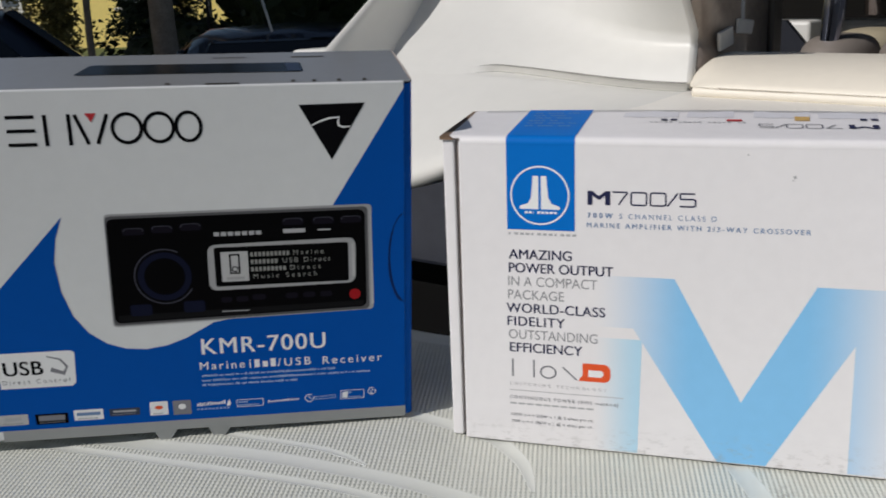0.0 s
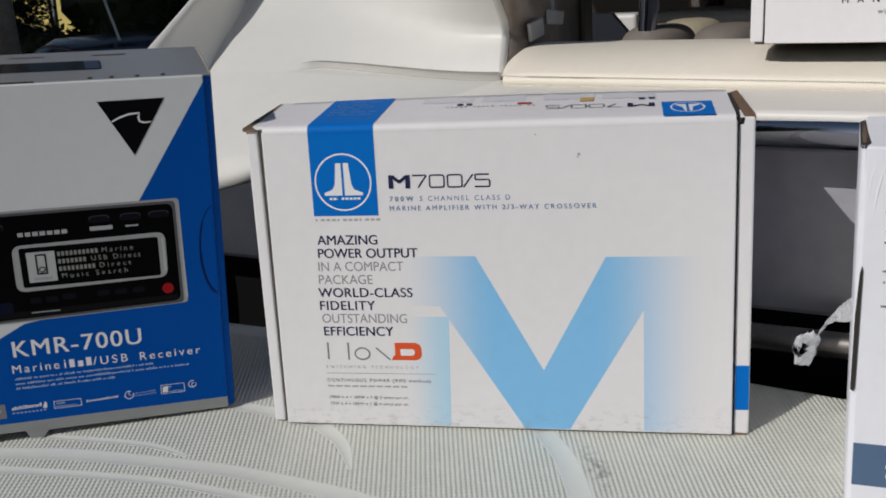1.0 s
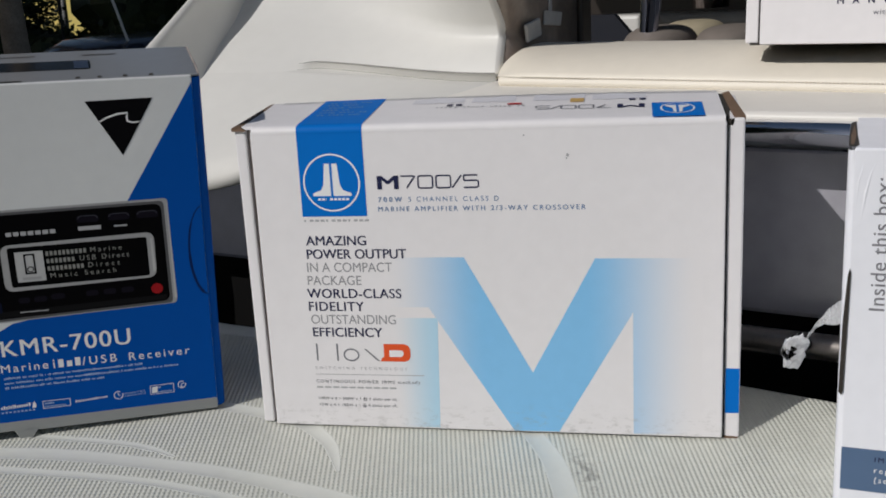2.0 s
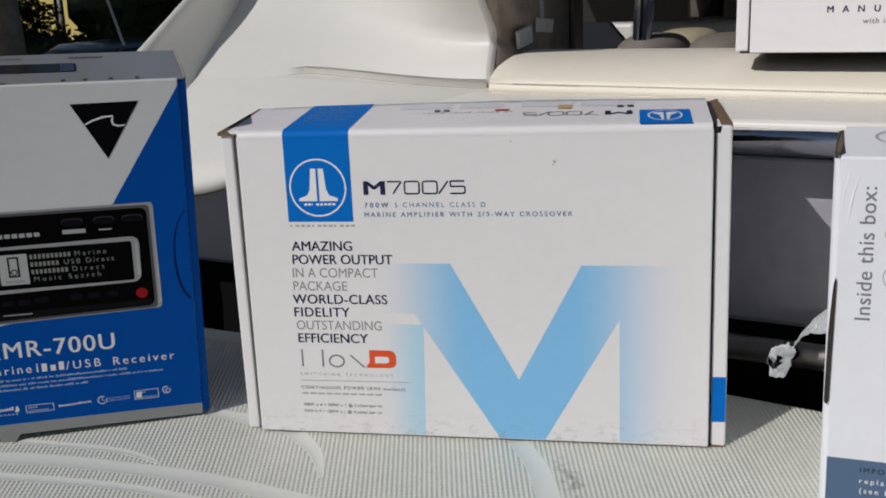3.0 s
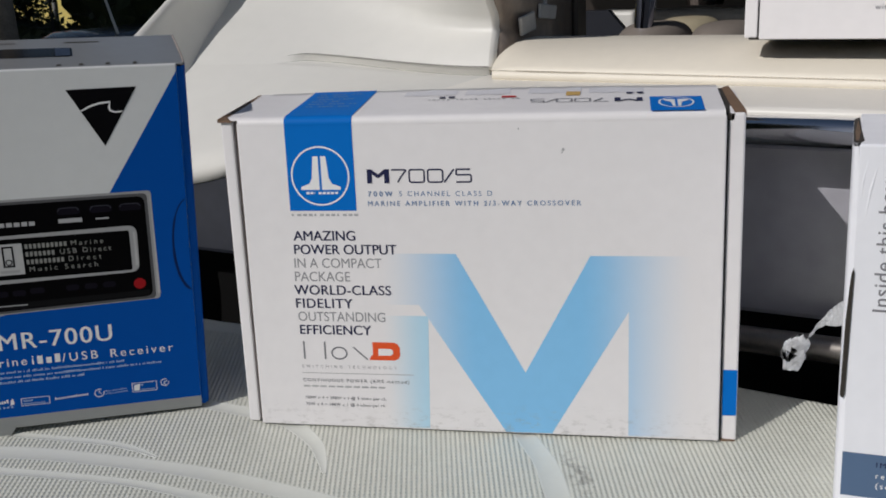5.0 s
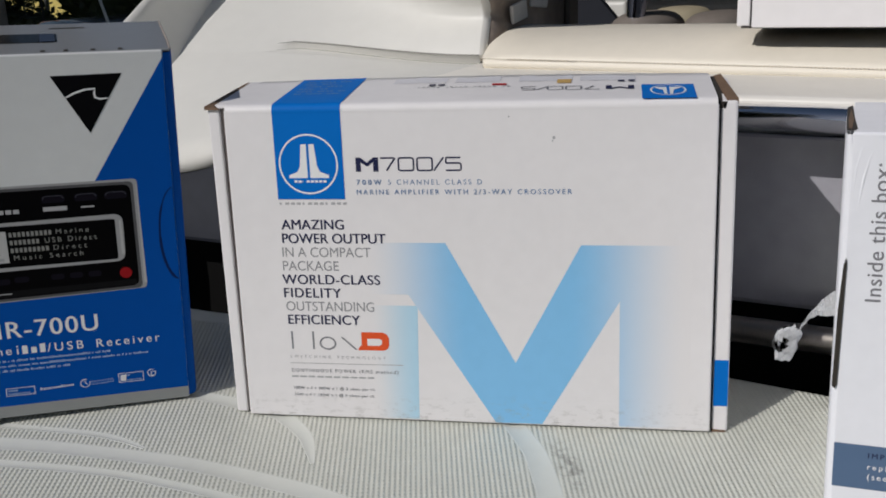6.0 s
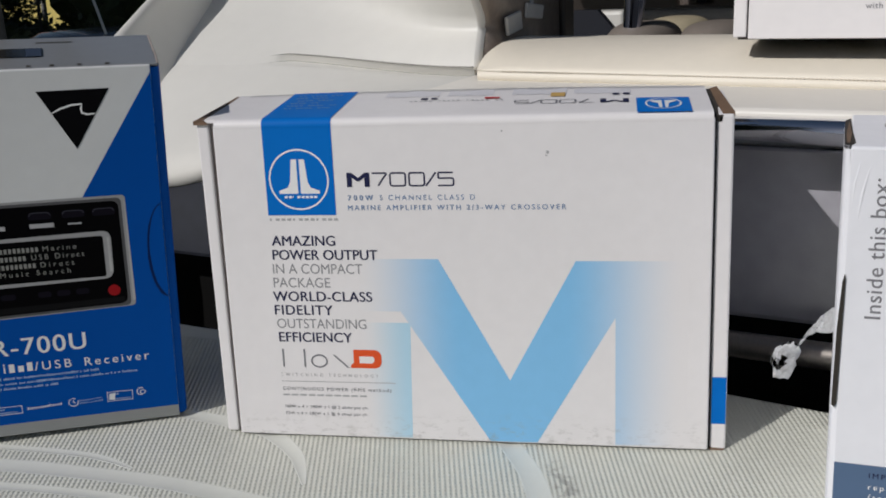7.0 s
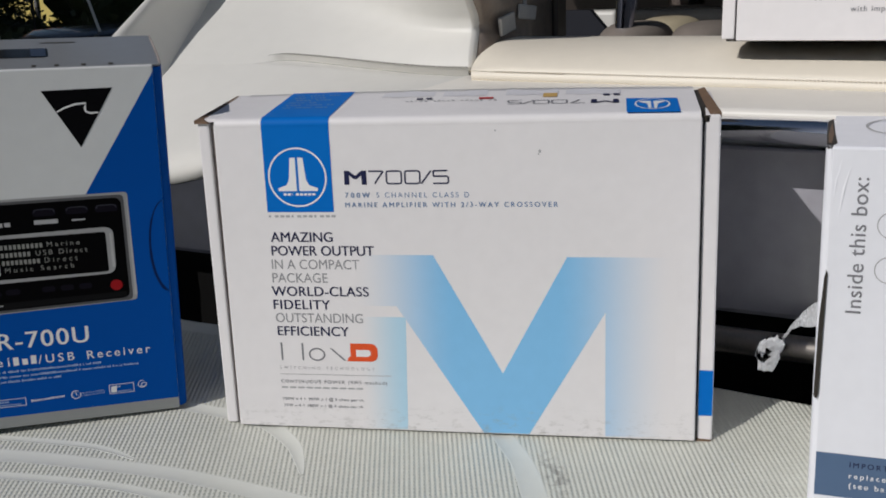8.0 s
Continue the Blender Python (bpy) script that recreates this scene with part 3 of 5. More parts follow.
def amp_carton():
    root = thing("amplifier_carton", Matrix(), "white printed carton with blue band and large pale blue letter shape", "box")
    F = -0.0002
    b0 = lambda y: deck_z(0.1, y) + 0.0002
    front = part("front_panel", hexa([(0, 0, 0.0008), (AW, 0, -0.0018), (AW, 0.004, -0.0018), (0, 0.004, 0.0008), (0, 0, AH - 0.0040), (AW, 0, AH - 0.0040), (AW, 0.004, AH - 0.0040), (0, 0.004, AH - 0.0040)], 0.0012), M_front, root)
    # near-black body, a painted shadow line along the foot and in the slits
    part("body", hexa([(0.003, 0.004, b0(0.004)), (AW - 0.003, 0.004, b0(0.004)), (AW - 0.003, AD, b0(AD)), (0.003, AD, b0(AD)), (0.003, 0.004, AH - 0.004), (AW - 0.003, 0.004, AH - 0.004), (AW - 0.003, AD, AH + 0.003), (0.003, AD, AH + 0.003)]), M_gap, root)
    rows = []
    for i in range(31):
        x = 0.001 + (AW - 0.002) * i / 30
        row = [(x, -0.0001, AH - 0.0060)] + [fold(x, a) for a in (0, 18, 36, 54, 72)] + [amp_top(x, 0.0052 + (AD - 0.0052) * j / 8) for j in range(9)]
        row += [(x, AD + 0.001, AH + 0.006), (x, AD + 0.001, AH - 0.05)]
        rows.append(row)
    lid = part("lid", loft(rows), M_card, root, smooth=True)
    part("back_panel", block(0, AW, AD - 0.002, AD + 0.002, 0.010, AH), M_card, root)
    # side wings, standing a little proud, with a dark slit beside the front
    for n, z0, z1, o0, i0, o1, i1 in (("left", 0.0008, 0.2545, -0.0125, -0.0030, -0.0142, -0.0046), ("right", -0.0028, 0.2528, AW + 0.0018, AW + 0.0135, AW + 0.0018, AW + 0.0135)):
        wing = part("side_wing", hexa([(o0, 0.004, z0), (i0, 0.004, z0), (i0, AD, 0.011), (o0, AD, 0.011), (o1, 0.004, z1), (i1, 0.004, z1), (i1, AD, z1 + 0.007), (o1 + 0.002, AD, z1 + 0.007)], 0.0016), M_card, root)
        top, x0, x1 = z1 + 0.0008, o1, i1
        if n == "left":
            part("raw_edge", hexa([(x0 - 0.0015, 0.002, top - 0.003), (x0 + 0.0100, 0.002, top - 0.003), (x0 + 0.0060, AD, top + 0.005), (x0 + 0.0015, AD, top + 0.005), (x0 - 0.0015, 0.002, top - 0.0002), (x0 + 0.0055, 0.003, top + 0.0004), (x0 + 0.0062, AD, top + 0.0080), (x0 + 0.0020, AD, top + 0.0076)]), M_kraft, wing, "bare brown corrugated edge")
            part("top_flap", hexa([(x0 + 0.005, 0.0045, top - 0.002), (0.0015, 0.0045, top - 0.002), (0.0015, AD, top + 0.005), (x0 + 0.005, AD, top + 0.005), (x0 + 0.005, 0.005, top + 0.0003), (0.0015, 0.005, top + 0.0007), (0.0015, AD, top + 0.0080), (x0 + 0.005, AD, top + 0.0080)]), M_card, wing)
            part("board_edge", hexa([(i0, 0.007, 0.002), (0.0035, 0.007, 0.002), (0.0035, 0.02, 0.003), (i0, 0.02, 0.003), (i1, 0.007, z1 - 0.002), (0.0035, 0.007, z1 - 0.002), (0.0035, 0.02, z1 - 0.002), (i1, 0.02, z1 - 0.002)]), M_flute, wing, "grey-brown cut board edge")
        else:
            part("raw_edge", hexa([(x0 + 0.0030, 0.006, top - 0.003), (x1 + 0.0005, 0.006, top - 0.003), (x0 + 0.0065, AD, top + 0.005), (x0 + 0.0005, AD, top + 0.005), (x0 + 0.0040, 0.006, top - 0.0003), (x1 + 0.0002, 0.006, top + 0.0010), (x0 + 0.0065, AD, top + 0.0092), (x0 + 0.0015, AD, top + 0.0078)]), M_kraft, wing, "bare brown corrugated edge")
            part("fold_gap", hexa([(x0 - 0.0015, 0.004, top - 0.006), (x0 + 0.0032, 0.004, top - 0.006), (x0 + 0.0008, AD, top + 0.004), (x0 - 0.0025, AD, top + 0.004), (x0 - 0.0015, 0.004, top - 0.0012), (x0 + 0.0040, 0.004, top - 0.0012), (x0 + 0.0014, AD, top + 0.0072), (x0 - 0.0025, AD, top + 0.0072)]), M_gap, wing, "dark slit between lid and side")
        if n == "right":
            part("torn_corner", hexa([(o0 - 0.001, 0.003, -0.0048), (i0 - 0.003, 0.003, -0.0040), (i0 - 0.002, 0.02, -0.003), (o0, 0.02, -0.003), (o0, 0.0035, -0.0010), (i0 - 0.001, 0.0035, -0.0022), (i0 - 0.001, 0.02, -0.001), (o0, 0.02, -0.001)]), M_kraft, wing, "torn brown board corner")
            part("blue_patch", bars([(x0 + 0.0004, x1 - 0.0006, 0.0185, 0.056)], 0.0036), M_brandblue, wing, "bright blue printed patch")
    # blue band with a round emblem
    em = part("blue_band", sheet(rect(0.0386, 0.0922, 0.1825, AH - 0.0050), F - 0.00004), M_brandblue, front, "bright blue printed band")
    part("emblem_ring", band(arc(0.0648, 0.2100, 0.0228, 0, 360, 48), 0.0013, F - 0.00012), M_white, em, "thin white ring")
    for s in (-1, 1):
        q = [(0.0010, 0.2255), (0.0052, 0.2255), (0.0068, 0.2085), (0.0090, 0.2040), (0.0158, 0.2015), (0.0158, 0.1992), (0.0010, 0.1992)]
        part("emblem_shape", sheet([(0.0648 + s * x, z) for x, z in q], F - 0.00012), M_white, em, "white emblem shape")
    part("emblem_bar", bars([(0.0528 + 0.0033 * i, 0.0528 + 0.0033 * i + (0.0024 if i != 2 else 0.0004), 0.1957, 0.1975) for i in range(8)], F - 0.00012), M_white, em)
    lb = part("blue_band", loft([[(x, -0.0003, AH - 0.0060)] + [fold(x, a, 0.0003) for a in (0, 15, 30, 45, 60, 75)] + [amp_top(x, 0.0055 + (AD - 0.0055) * j / 10, 0.0004) for j in range(11)] for x in (0.0386, 0.057, 0.075, 0.0922)]), M_brandblue, lid, "bright blue printed band")
    up = lambda a, b, y: amp_top(a, b, 0.0007)
    part("small_print", bars([(0.046 + 0.0034 * i, 0.0485 + 0.0034 * i, z, z + 0.0022) for z, n in ((0.034, 11), (0.043, 12), (0.052, 7), (0.061, 10), (0.070, 9), (0.079, 11)) for i in range(n) if (i * 7 + n) % 5], 0, up), M_steel, lb)
    # the lid's print faces the other way
    patch = part("blue_patch", loft([[amp_top(x, 0.001 + 0.048 * j / 6, 0.0005) for j in range(7)] for x in (0.316, 0.329, 0.342, 0.3545)]), M_brandblue, lid, "bright blue printed patch")
    part("emblem_ring", band(arc(0.3352, 0.028, 0.0125, 0, 360, 32, 0.017), 0.0014, 0, up), M_white, patch)
    for s in (-1, 1):
        part("emblem_shape", sheet([(0.3352 + s * x, z) for x, z in ((0.001, 0.014), (0.003, 0.014), (0.004, 0.028), (0.009, 0.034), (0.009, 0.038), (0.001, 0.038))], 0, up), M_white, patch)
    flip = lambda cx, cz: (lambda a, b, y: amp_top(cx - a, cz - b, 0.0005))
    part("lettering", words("M", 0, 0.021, 0, 0.013, 0, 0.02, flip(0.3105, 0.0475), True), M_navy, lid)
    for sign, x0, x1 in (("7", 0.0255, 0.0370), ("0", 0.0395, 0.0510), ("0", 0.0535, 0.0650), ("/", 0.0655, 0.0730), ("5", 0.0745, 0.0850)):
        part("lettering", squared(sign, x0, x1, 0, 0.013, 0.0013, 0, flip(0.3105, 0.0475)), M_greyink, lid)
    part("small_print", bars([(0.143 + 0.0037 * i, 0.1452 + 0.0037 * i, 0.0488, 0.0508 + 0.0008 * (i % 3 == 1)) for i in range(20) if i % 6 != 5], 0, up), M_lightink, lid)
    for x0, x1 in ((0.120, 0.163), (0.170, 0.206), (0.221, 0.263), (0.269, 0.312)):
        part("print_picture", loft([[amp_top(x0 + (x1 - x0) * k / 8, 0.0672 + 0.0012 * math.sin(k * 1.9) + (0.0185 + 0.003 * math.sin(k * 0.8 + x0 * 90)) * m / 4, 0.0003) for m in range(5)] for k in range(9)]), M_picture, lid, "small grey printed picture")
    for x0, x1, d0, d1, m_ in ((0.2010, 0.2125, 0.0545, 0.0600, M_red), (0.2515, 0.2625, 0.0580, 0.0715, M_ochre)):
        part("colour_chip", bars([(x0, x1, d0, d1)], 0, lambda a, b, y: amp_top(a, b, 0.0006)), m_, lid)
    part("print_mark", bars([(x, x + 0.0048, d, d + 0.0060) for x, d in ((0.2985, 0.0605), (0.3065, 0.0610), (0.1510, 0.0545), (0.1585, 0.0550))], 0, up), M_navy, lid)
    # lettering on the front
    T = lambda body, x0, x1, z0, z1, m_, bold=0.0: part("lettering", words(body, x0, x1, z0, z1, F, bold), m_, front)
    part("lettering", words("M", 0.1020, 0.1195, 0.2040, 0.2150, F, 0.028, None, True), M_navy, front)
    for sign, x0, x1 in (("7", 0.1214, 0.1328), ("0", 0.1352, 0.1468), ("0", 0.1496, 0.1611), ("/", 0.1622, 0.1698), ("5", 0.1714, 0.1830)):
        part("lettering", squared(sign, x0, x1, 0.2040, 0.2150, 0.00125, F), M_navy, front)
    T("700W", 0.1020, 0.1215, 0.1938, 0.1977, M_steel, 0.03)
    T("5 CHANNEL CLASS D", 0.1265, 0.1985, 0.1938, 0.1977, M_steel)
    T("MARINE AMPLIFIER WITH 2/3-WAY CROSSOVER", 0.1016, 0.2655, 0.1862, 0.1900, M_steel, 0.014)
    part("small_print", bars([(0.0395 + 0.0046 * i, 0.0395 + 0.0046 * i + (0.0032 if i % 4 else 0.0016), 0.1782, 0.1800) for i in range(12)], F), M_lightink, front)
    z = 0.1585
    for body, x0, x1, dark in (("AMAZING", 0.0394, 0.0898, 1), ("POWER OUTPUT", 0.0392, 0.1222, 1), ("IN A COMPACT", 0.0386, 0.1098, 0), ("PACKAGE", 0.0382, 0.0835, 0), ("WORLD-CLASS", 0.0368, 0.1162, 1), ("FIDELITY", 0.0373, 0.0842, 1), ("OUTSTANDING", 0.0384, 0.1102, 0), ("EFFICIENCY", 0.0390, 0.0982, 1)):
        T(body, x0, x1, z, z + 0.0078, M_navy if dark else M_lightgrey, 0.014 if dark else 0.0)
        z -= 0.01115
    # trade mark in grey strokes and an orange block, as plain shapes
    for x in (0.0405, 0.0580):
        part("trade_mark", bars([(x, x + 0.0014, 0.0592, 0.0742)], F), M_greyink, front)
    part("trade_mark", band(arc(0.0705, 0.0645, 0.0062, 0, 360, 28, 0.0050), 0.0013, F), M_greyink, front)
    part("trade_mark", sheet([(0.0815, 0.0698), (0.0834, 0.0698), (0.0948, 0.0594), (0.0928, 0.0594)], F), M_greyink, front)
    part("trade_mark", sheet([(0.0952, 0.0592), (0.1160, 0.0592), (0.1192, 0.0606), (0.1207, 0.0635), (0.1207, 0.0700), (0.1190, 0.0730), (0.1160, 0.0744), (0.0984, 0.0744), (0.0984, 0.0636), (0.0966, 0.0622)], F - 6e-05), M_orange, front, "orange printed block")
    part("trade_mark", sheet([(0.1030, 0.0632), (0.1130, 0.0632), (0.1150, 0.0648), (0.1150, 0.0676), (0.1134, 0.0690), (0.1030, 0.0690)], F - 0.00012), M_card, front)
    T("SWITCHING TECHNOLOGY", 0.0385, 0.1175, 0.0515, 0.0540, M_lightink)
    part("rule", bars([(0.0385, 0.1310, 0.0468, 0.0473)], F), M_lightink, front)
    T("CONTINUOUS POWER (RMS method)", 0.0385, 0.1270, 0.0395, 0.0423, M_greyink, 0.005)
    part("small_print", bars([(0.0385 + 0.007 * i, 0.0385 + 0.007 * i + 0.0055, 0.0348, 0.0362) for i in range(10)], F), M_lightink, front)
    T("100W x 4 + 300W x 1 @ 2 ohms per ch.", 0.0395, 0.1075, 0.0244, 0.0268, M_greyink, 0.005)
    T("75W x 4 + 180W x 1 @ 4 ohms per ch.", 0.0395, 0.1070, 0.0186, 0.0210, M_greyink, 0.005)
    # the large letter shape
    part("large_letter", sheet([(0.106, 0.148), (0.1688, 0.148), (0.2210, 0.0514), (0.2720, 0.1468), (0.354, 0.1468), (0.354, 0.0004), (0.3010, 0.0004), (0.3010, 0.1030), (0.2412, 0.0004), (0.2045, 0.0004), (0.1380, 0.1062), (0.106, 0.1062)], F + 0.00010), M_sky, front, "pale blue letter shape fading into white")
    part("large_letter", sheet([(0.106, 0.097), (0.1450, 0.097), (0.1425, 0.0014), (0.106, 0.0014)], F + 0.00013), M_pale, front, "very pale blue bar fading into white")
    # scuffs and specks on the board
    for x, z, r in ((0.2525, 0.2285, 0.0011), (0.2515, 0.2262, 0.0006), (0.2195, 0.2445, 0.0006)):
        part("speck", sheet(arc(x, z, r, 0, 330, 9, r * 1.2), F), M_lightink, front)
    return root


amp_carton()


# ---- the radio carton ----
def radio_carton():
    root = thing("radio_carton", pose(-0.0608, 0.0200, 0.0079, 8.31, 1.25, 24.96), "blue and silver printed carton showing a marine radio", "box")
    H, W, D, F = 0.2955, 0.366, 0.112, -0.0002
    front = part("front_panel", block(-W, 0.0, 0, 0.003, -0.0005, H, 0.001), M_kcard, root)
    part("body", block(-W + 0.002, 0.001, 0.003, D, 0.002, H - 0.003), M_kgrey, root)
    rows = []
    for z in (0.0, H * 0.5, H - 0.002):
        rows.append([(0.0, 0.0006, z), (0.003, 0.001, z), (0.0058, 0.004, z), (0.0066, 0.009, z), (0.0055, 0.03, z), (0.001, D, z)])
    side = part("side_panel", loft(rows), M_kblue, root, "deep blue side with a rounded edge", smooth=True)
    lid = part("lid", hexa([(-W, 0.0015, H - 0.002), (0.0056, 0.0030, H - 0.002), (0.0012, D, H - 0.002), (-W + 0.03, D, H - 0.002), (-W, 0.0015, H + 0.0004), (0.0056, 0.0030, H + 0.0004), (0.0012, D, H + 0.0004), (-W + 0.03, D, H + 0.0004)], 0.0008), M_klid, root, "glossy silver lid")
    part("board_edge", tube([(0.0056, 0.004, H + 0.0002), (0.0052, 0.03, H + 0.0002), (0.0014, D, H + 0.0002)], 0.0007, 6), M_flute, lid, "bare board edge")
    up = lambda a, b, y: (a, b, H + 0.0008)
    part("window_print", sheet(rounded([(-0.2524, 0.0398), (-0.0759, 0.0374), (-0.0783, 0.0702), (-0.2443, 0.0741)], 0.004), 0, up), M_window, lid, "dark printed strip")
    part("small_print", sheet([(-0.0885, 0.0400), (-0.0775, 0.0398), (-0.0795, 0.0685), (-0.0905, 0.0690)], 0, lambda a, b, y: (a, b, H + 0.001)), M_greyblue, lid)
    part("fold_slot", bars([(-0.085, -0.058, 0.090, 0.093), (-0.150, -0.122, 0.092, 0.094), (-0.086, -0.083, 0.004, 0.010), (-0.070, -0.067, 0.004, 0.010), (-0.051, -0.048, 0.004, 0.010), (-0.0315, -0.0285, 0.004, 0.010), (-0.150, -0.125, 0.002, 0.005), (-0.180, -0.176, 0.003, 0.008)], 0, up), M_gap, lid)
    # tabs under the front edge
    for x0, x1 in ((-0.335, -0.209), (-0.209, -0.1501), (-0.1501, 0.0)):
        part("base_edge", block(x0, x1, -0.0006, 0.004, 0.0 if x0 == -0.209 else -0.0015, 0.0085), M_kgrey, front, "plain grey board edge")
    for x0 in (-0.2105, -0.1655):
        part("tab", hexa([(x0 + 0.001, -0.0004, -0.0098), (x0 + 0.010, -0.0004, -0.0098), (x0 + 0.010, 0.003, -0.0098), (x0 + 0.001, 0.003, -0.0098), (x0 - 0.004, -0.0004, 0.0012), (x0 + 0.017, -0.0004, 0.0012), (x0 + 0.017, 0.003, 0.0012), (x0 - 0.004, 0.003, 0.0012)], 0.0004), M_kgrey, front, "plain grey board tab")
    # blue field
    blue = [(-0.0002, 0.0085), (-0.0002, 0.2905), (-0.056, 0.199), (-0.113, 0.106), (-0.157, 0.0988)]
    blue += [(-0.1804, 0.0858), (-0.196, 0.0800), (-0.2128, 0.0775), (-0.229, 0.0792), (-0.2434, 0.0847), (-0.257, 0.0955), (-0.2669, 0.1107), (-0.2735, 0.1320), (-0.2758, 0.1579), (-0.2725, 0.178), (-0.2661, 0.1953), (-0.2930, 0.1660), (-0.3193, 0.1375), (-W + 0.0004, 0.1010), (-W + 0.0004, 0.0085)]
    field = part("blue_field", sheet(blue, F), M_kblue, front, "deep blue printed field")
    # notch for the thumb
    notch = part("thumb_notch", sheet(arc(0.0012, 0.1480, 0.0142, 97, 263, 24, 0.0400), F - 9e-05), M_kblue, field, "half-round thumb notch")
    # painted crescent of shade just inside the notch's rim
    part("notch_shade", band(arc(0.0012, 0.1480, 0.0140, 97, 263, 24, 0.0398), [0.0004] + [0.0010] * 6 + [0.0016] * 6 + [0.0022] * 8 + [0.0026, 0.0022, 0.0014, 0.0005], F - 0.00012), M_notch_shade, notch, "dark crescent painted for the shade in the notch")
    # black triangle with a wave stroke
    tri = part("triangle_emblem", sheet([(-0.0812, 0.2790), (-0.0305, 0.2795), (-0.0570, 0.2345)], F), M_ink, front, "black printed triangle")
    part("wave_stroke", band([(-0.0718, 0.2625), (-0.066, 0.2655), (-0.058, 0.2680), (-0.0505, 0.2685), (-0.0515, 0.2650), (-0.0510, 0.2620), (-0.0475, 0.2605), (-0.0420, 0.2610)], [0.0010, 0.0014, 0.0015, 0.0014, 0.0016, 0.0015, 0.0014, 0.0010], F - 6e-05), M_white, tri, "white wave stroke")
    # the maker's name as plain shapes
    nm = [bars([(-0.3245, -0.3215, 0.2525, 0.2765)], F), bars([(-0.3170, -0.3050, 0.2525, 0.2552)], F)]
    nm += [bars([(-0.2965, -0.2760, z, z + 0.0027)], F) for z in (0.2738, 0.2632, 0.2525)]
    nm += [bars([(x, x + 0.0028, 0.2525, 0.2765)], F) for x in (-0.2700, -0.2528)]
    nm += [band([(-0.2470, 0.2760), (-0.2385, 0.2530)], 0.0027, F), band([(-0.2320, 0.2530), (-0.2235, 0.2760)], 0.0027, F)]
    nm += [band(arc(x, 0.2645, r, 0, 360, 32, 0.0112), 0.0027, F) for x, r in ((-0.2098, 0.0106), (-0.1862, 0.0106), (-0.1645, 0.0092))]
    for bm in nm:
        part("maker_mark", bm, M_ink, front)
    part("maker_mark", sheet([(-0.2398, 0.2768), (-0.2312, 0.2768), (-0.2353, 0.2700)], F - 6e-05), M_red, front, "small red triangle")
    # printed picture of the radio
    pic = part("radio_picture", sheet(rounded([(-0.2370, 0.0990), (-0.0262, 0.1035), (-0.0268, 0.1965), (-0.2345, 0.1962)], 0.0035), F - 6e-05), M_frame, front, "printed picture of a black radio")
    G = F - 0.00012
    part("frame_shade", sheet(rounded([(-0.2360, 0.1002), (-0.0295, 0.1040), (-0.0300, 0.1945), (-0.2340, 0.1945)], 0.004), G + 0.00003), M_frame_dark, pic, "grey printed bevel")
    part("frame_glint", band([(-0.0277, 0.1920), (-0.0272, 0.150), (-0.0270, 0.108)], [0.0006, 0.0014, 0.0022], G), M_silver, pic, "pale printed glint")
    part("radio_face", sheet(rounded([(-0.2350, 0.1020), (-0.0318, 0.1062), (-0.0322, 0.1922), (-0.2332, 0.1922)], 0.006), G), M_screen, pic, "printed black radio face")
    part("radio_shade", sheet([(-0.2325, 0.1030), (-0.0340, 0.1072), (-0.0340, 0.1120), (-0.2320, 0.1090)], G - 3e-05), mat("grey_black_ink", (0.006, 0.006, 0.007), 0.35, spec=0.06), pic)
    ink_knob = mat("blue_black_ink", (0.005, 0.007, 0.022), 0.3, spec=0.06)
    ink_butt = mat("button_ink", (0.006, 0.005, 0.010), 0.3, spec=0.06)
    ink_rim = mat("button_rim_ink", (0.045, 0.045, 0.060), 0.3, spec=0.06)
    part("knob_ring", band(arc(-0.1927, 0.1415, 0.0185, 0, 360, 36), 0.005, G - 6e-05), ink_knob, pic)
    part("knob_ring", band(arc(-0.1927, 0.1415, 0.0235, 60, 330, 30), 0.0012, G - 6e-05), ink_rim, pic)
    for x0, x1, z0, z1 in ((-0.222, -0.205, 0.178, 0.184), (-0.200, -0.183, 0.179, 0.185), (-0.178, -0.161, 0.180, 0.186), (-0.098, -0.081, 0.181, 0.187), (-0.074, -0.057, 0.181, 0.187), (-0.052, -0.035, 0.181, 0.187), (-0.222, -0.205, 0.108, 0.118), (-0.180, -0.163, 0.109, 0.119), (-0.150, -0.141, 0.116, 0.121), (-0.138, -0.128, 0.116, 0.121), (-0.125, -0.114, 0.117, 0.122), (-0.098, -0.088, 0.117, 0.122), (-0.084, -0.074, 0.117, 0.122), (-0.070, -0.060, 0.117, 0.122)):
        b = part("button_print", sheet(rounded(rect(x0, x1, z0, z1), 0.0024), G - 6e-05), ink_butt if z0 > 0.112 else ink_knob, pic)
        if z0 > 0.17:
            part("button_glow", band([(x0 + 0.0008, z1 - 0.0028), (x0 + 0.0020, z1 - 0.0008), (x0 + 0.0040, z1 - 0.0003), (x1 - 0.0040, z1 - 0.0003), (x1 - 0.0020, z1 - 0.0008), (x1 - 0.0008, z1 - 0.0028)], 0.0007, G - 0.00012), ink_rim, b)
    part("button_print", sheet(arc(-0.0415, 0.1180, 0.0047, 0, 345, 20), G - 6e-05), mat("dark_red_ink", (0.32, 0.008, 0.012), 0.4, spec=0.1), pic, "red round button")
    lcd = part("screen_frame", sheet(rounded([(-0.1585, 0.1270), (-0.0405, 0.1285), (-0.0400, 0.1685), (-0.1580, 0.1670)], 0.0075), G - 9e-05), M_frame, pic, "silver printed screen frame")
    part("frame_glint", band([(-0.0424, 0.163), (-0.0420, 0.134)], [0.0014, 0.0022], G - 0.00012), M_silver, lcd, "pale printed glint")
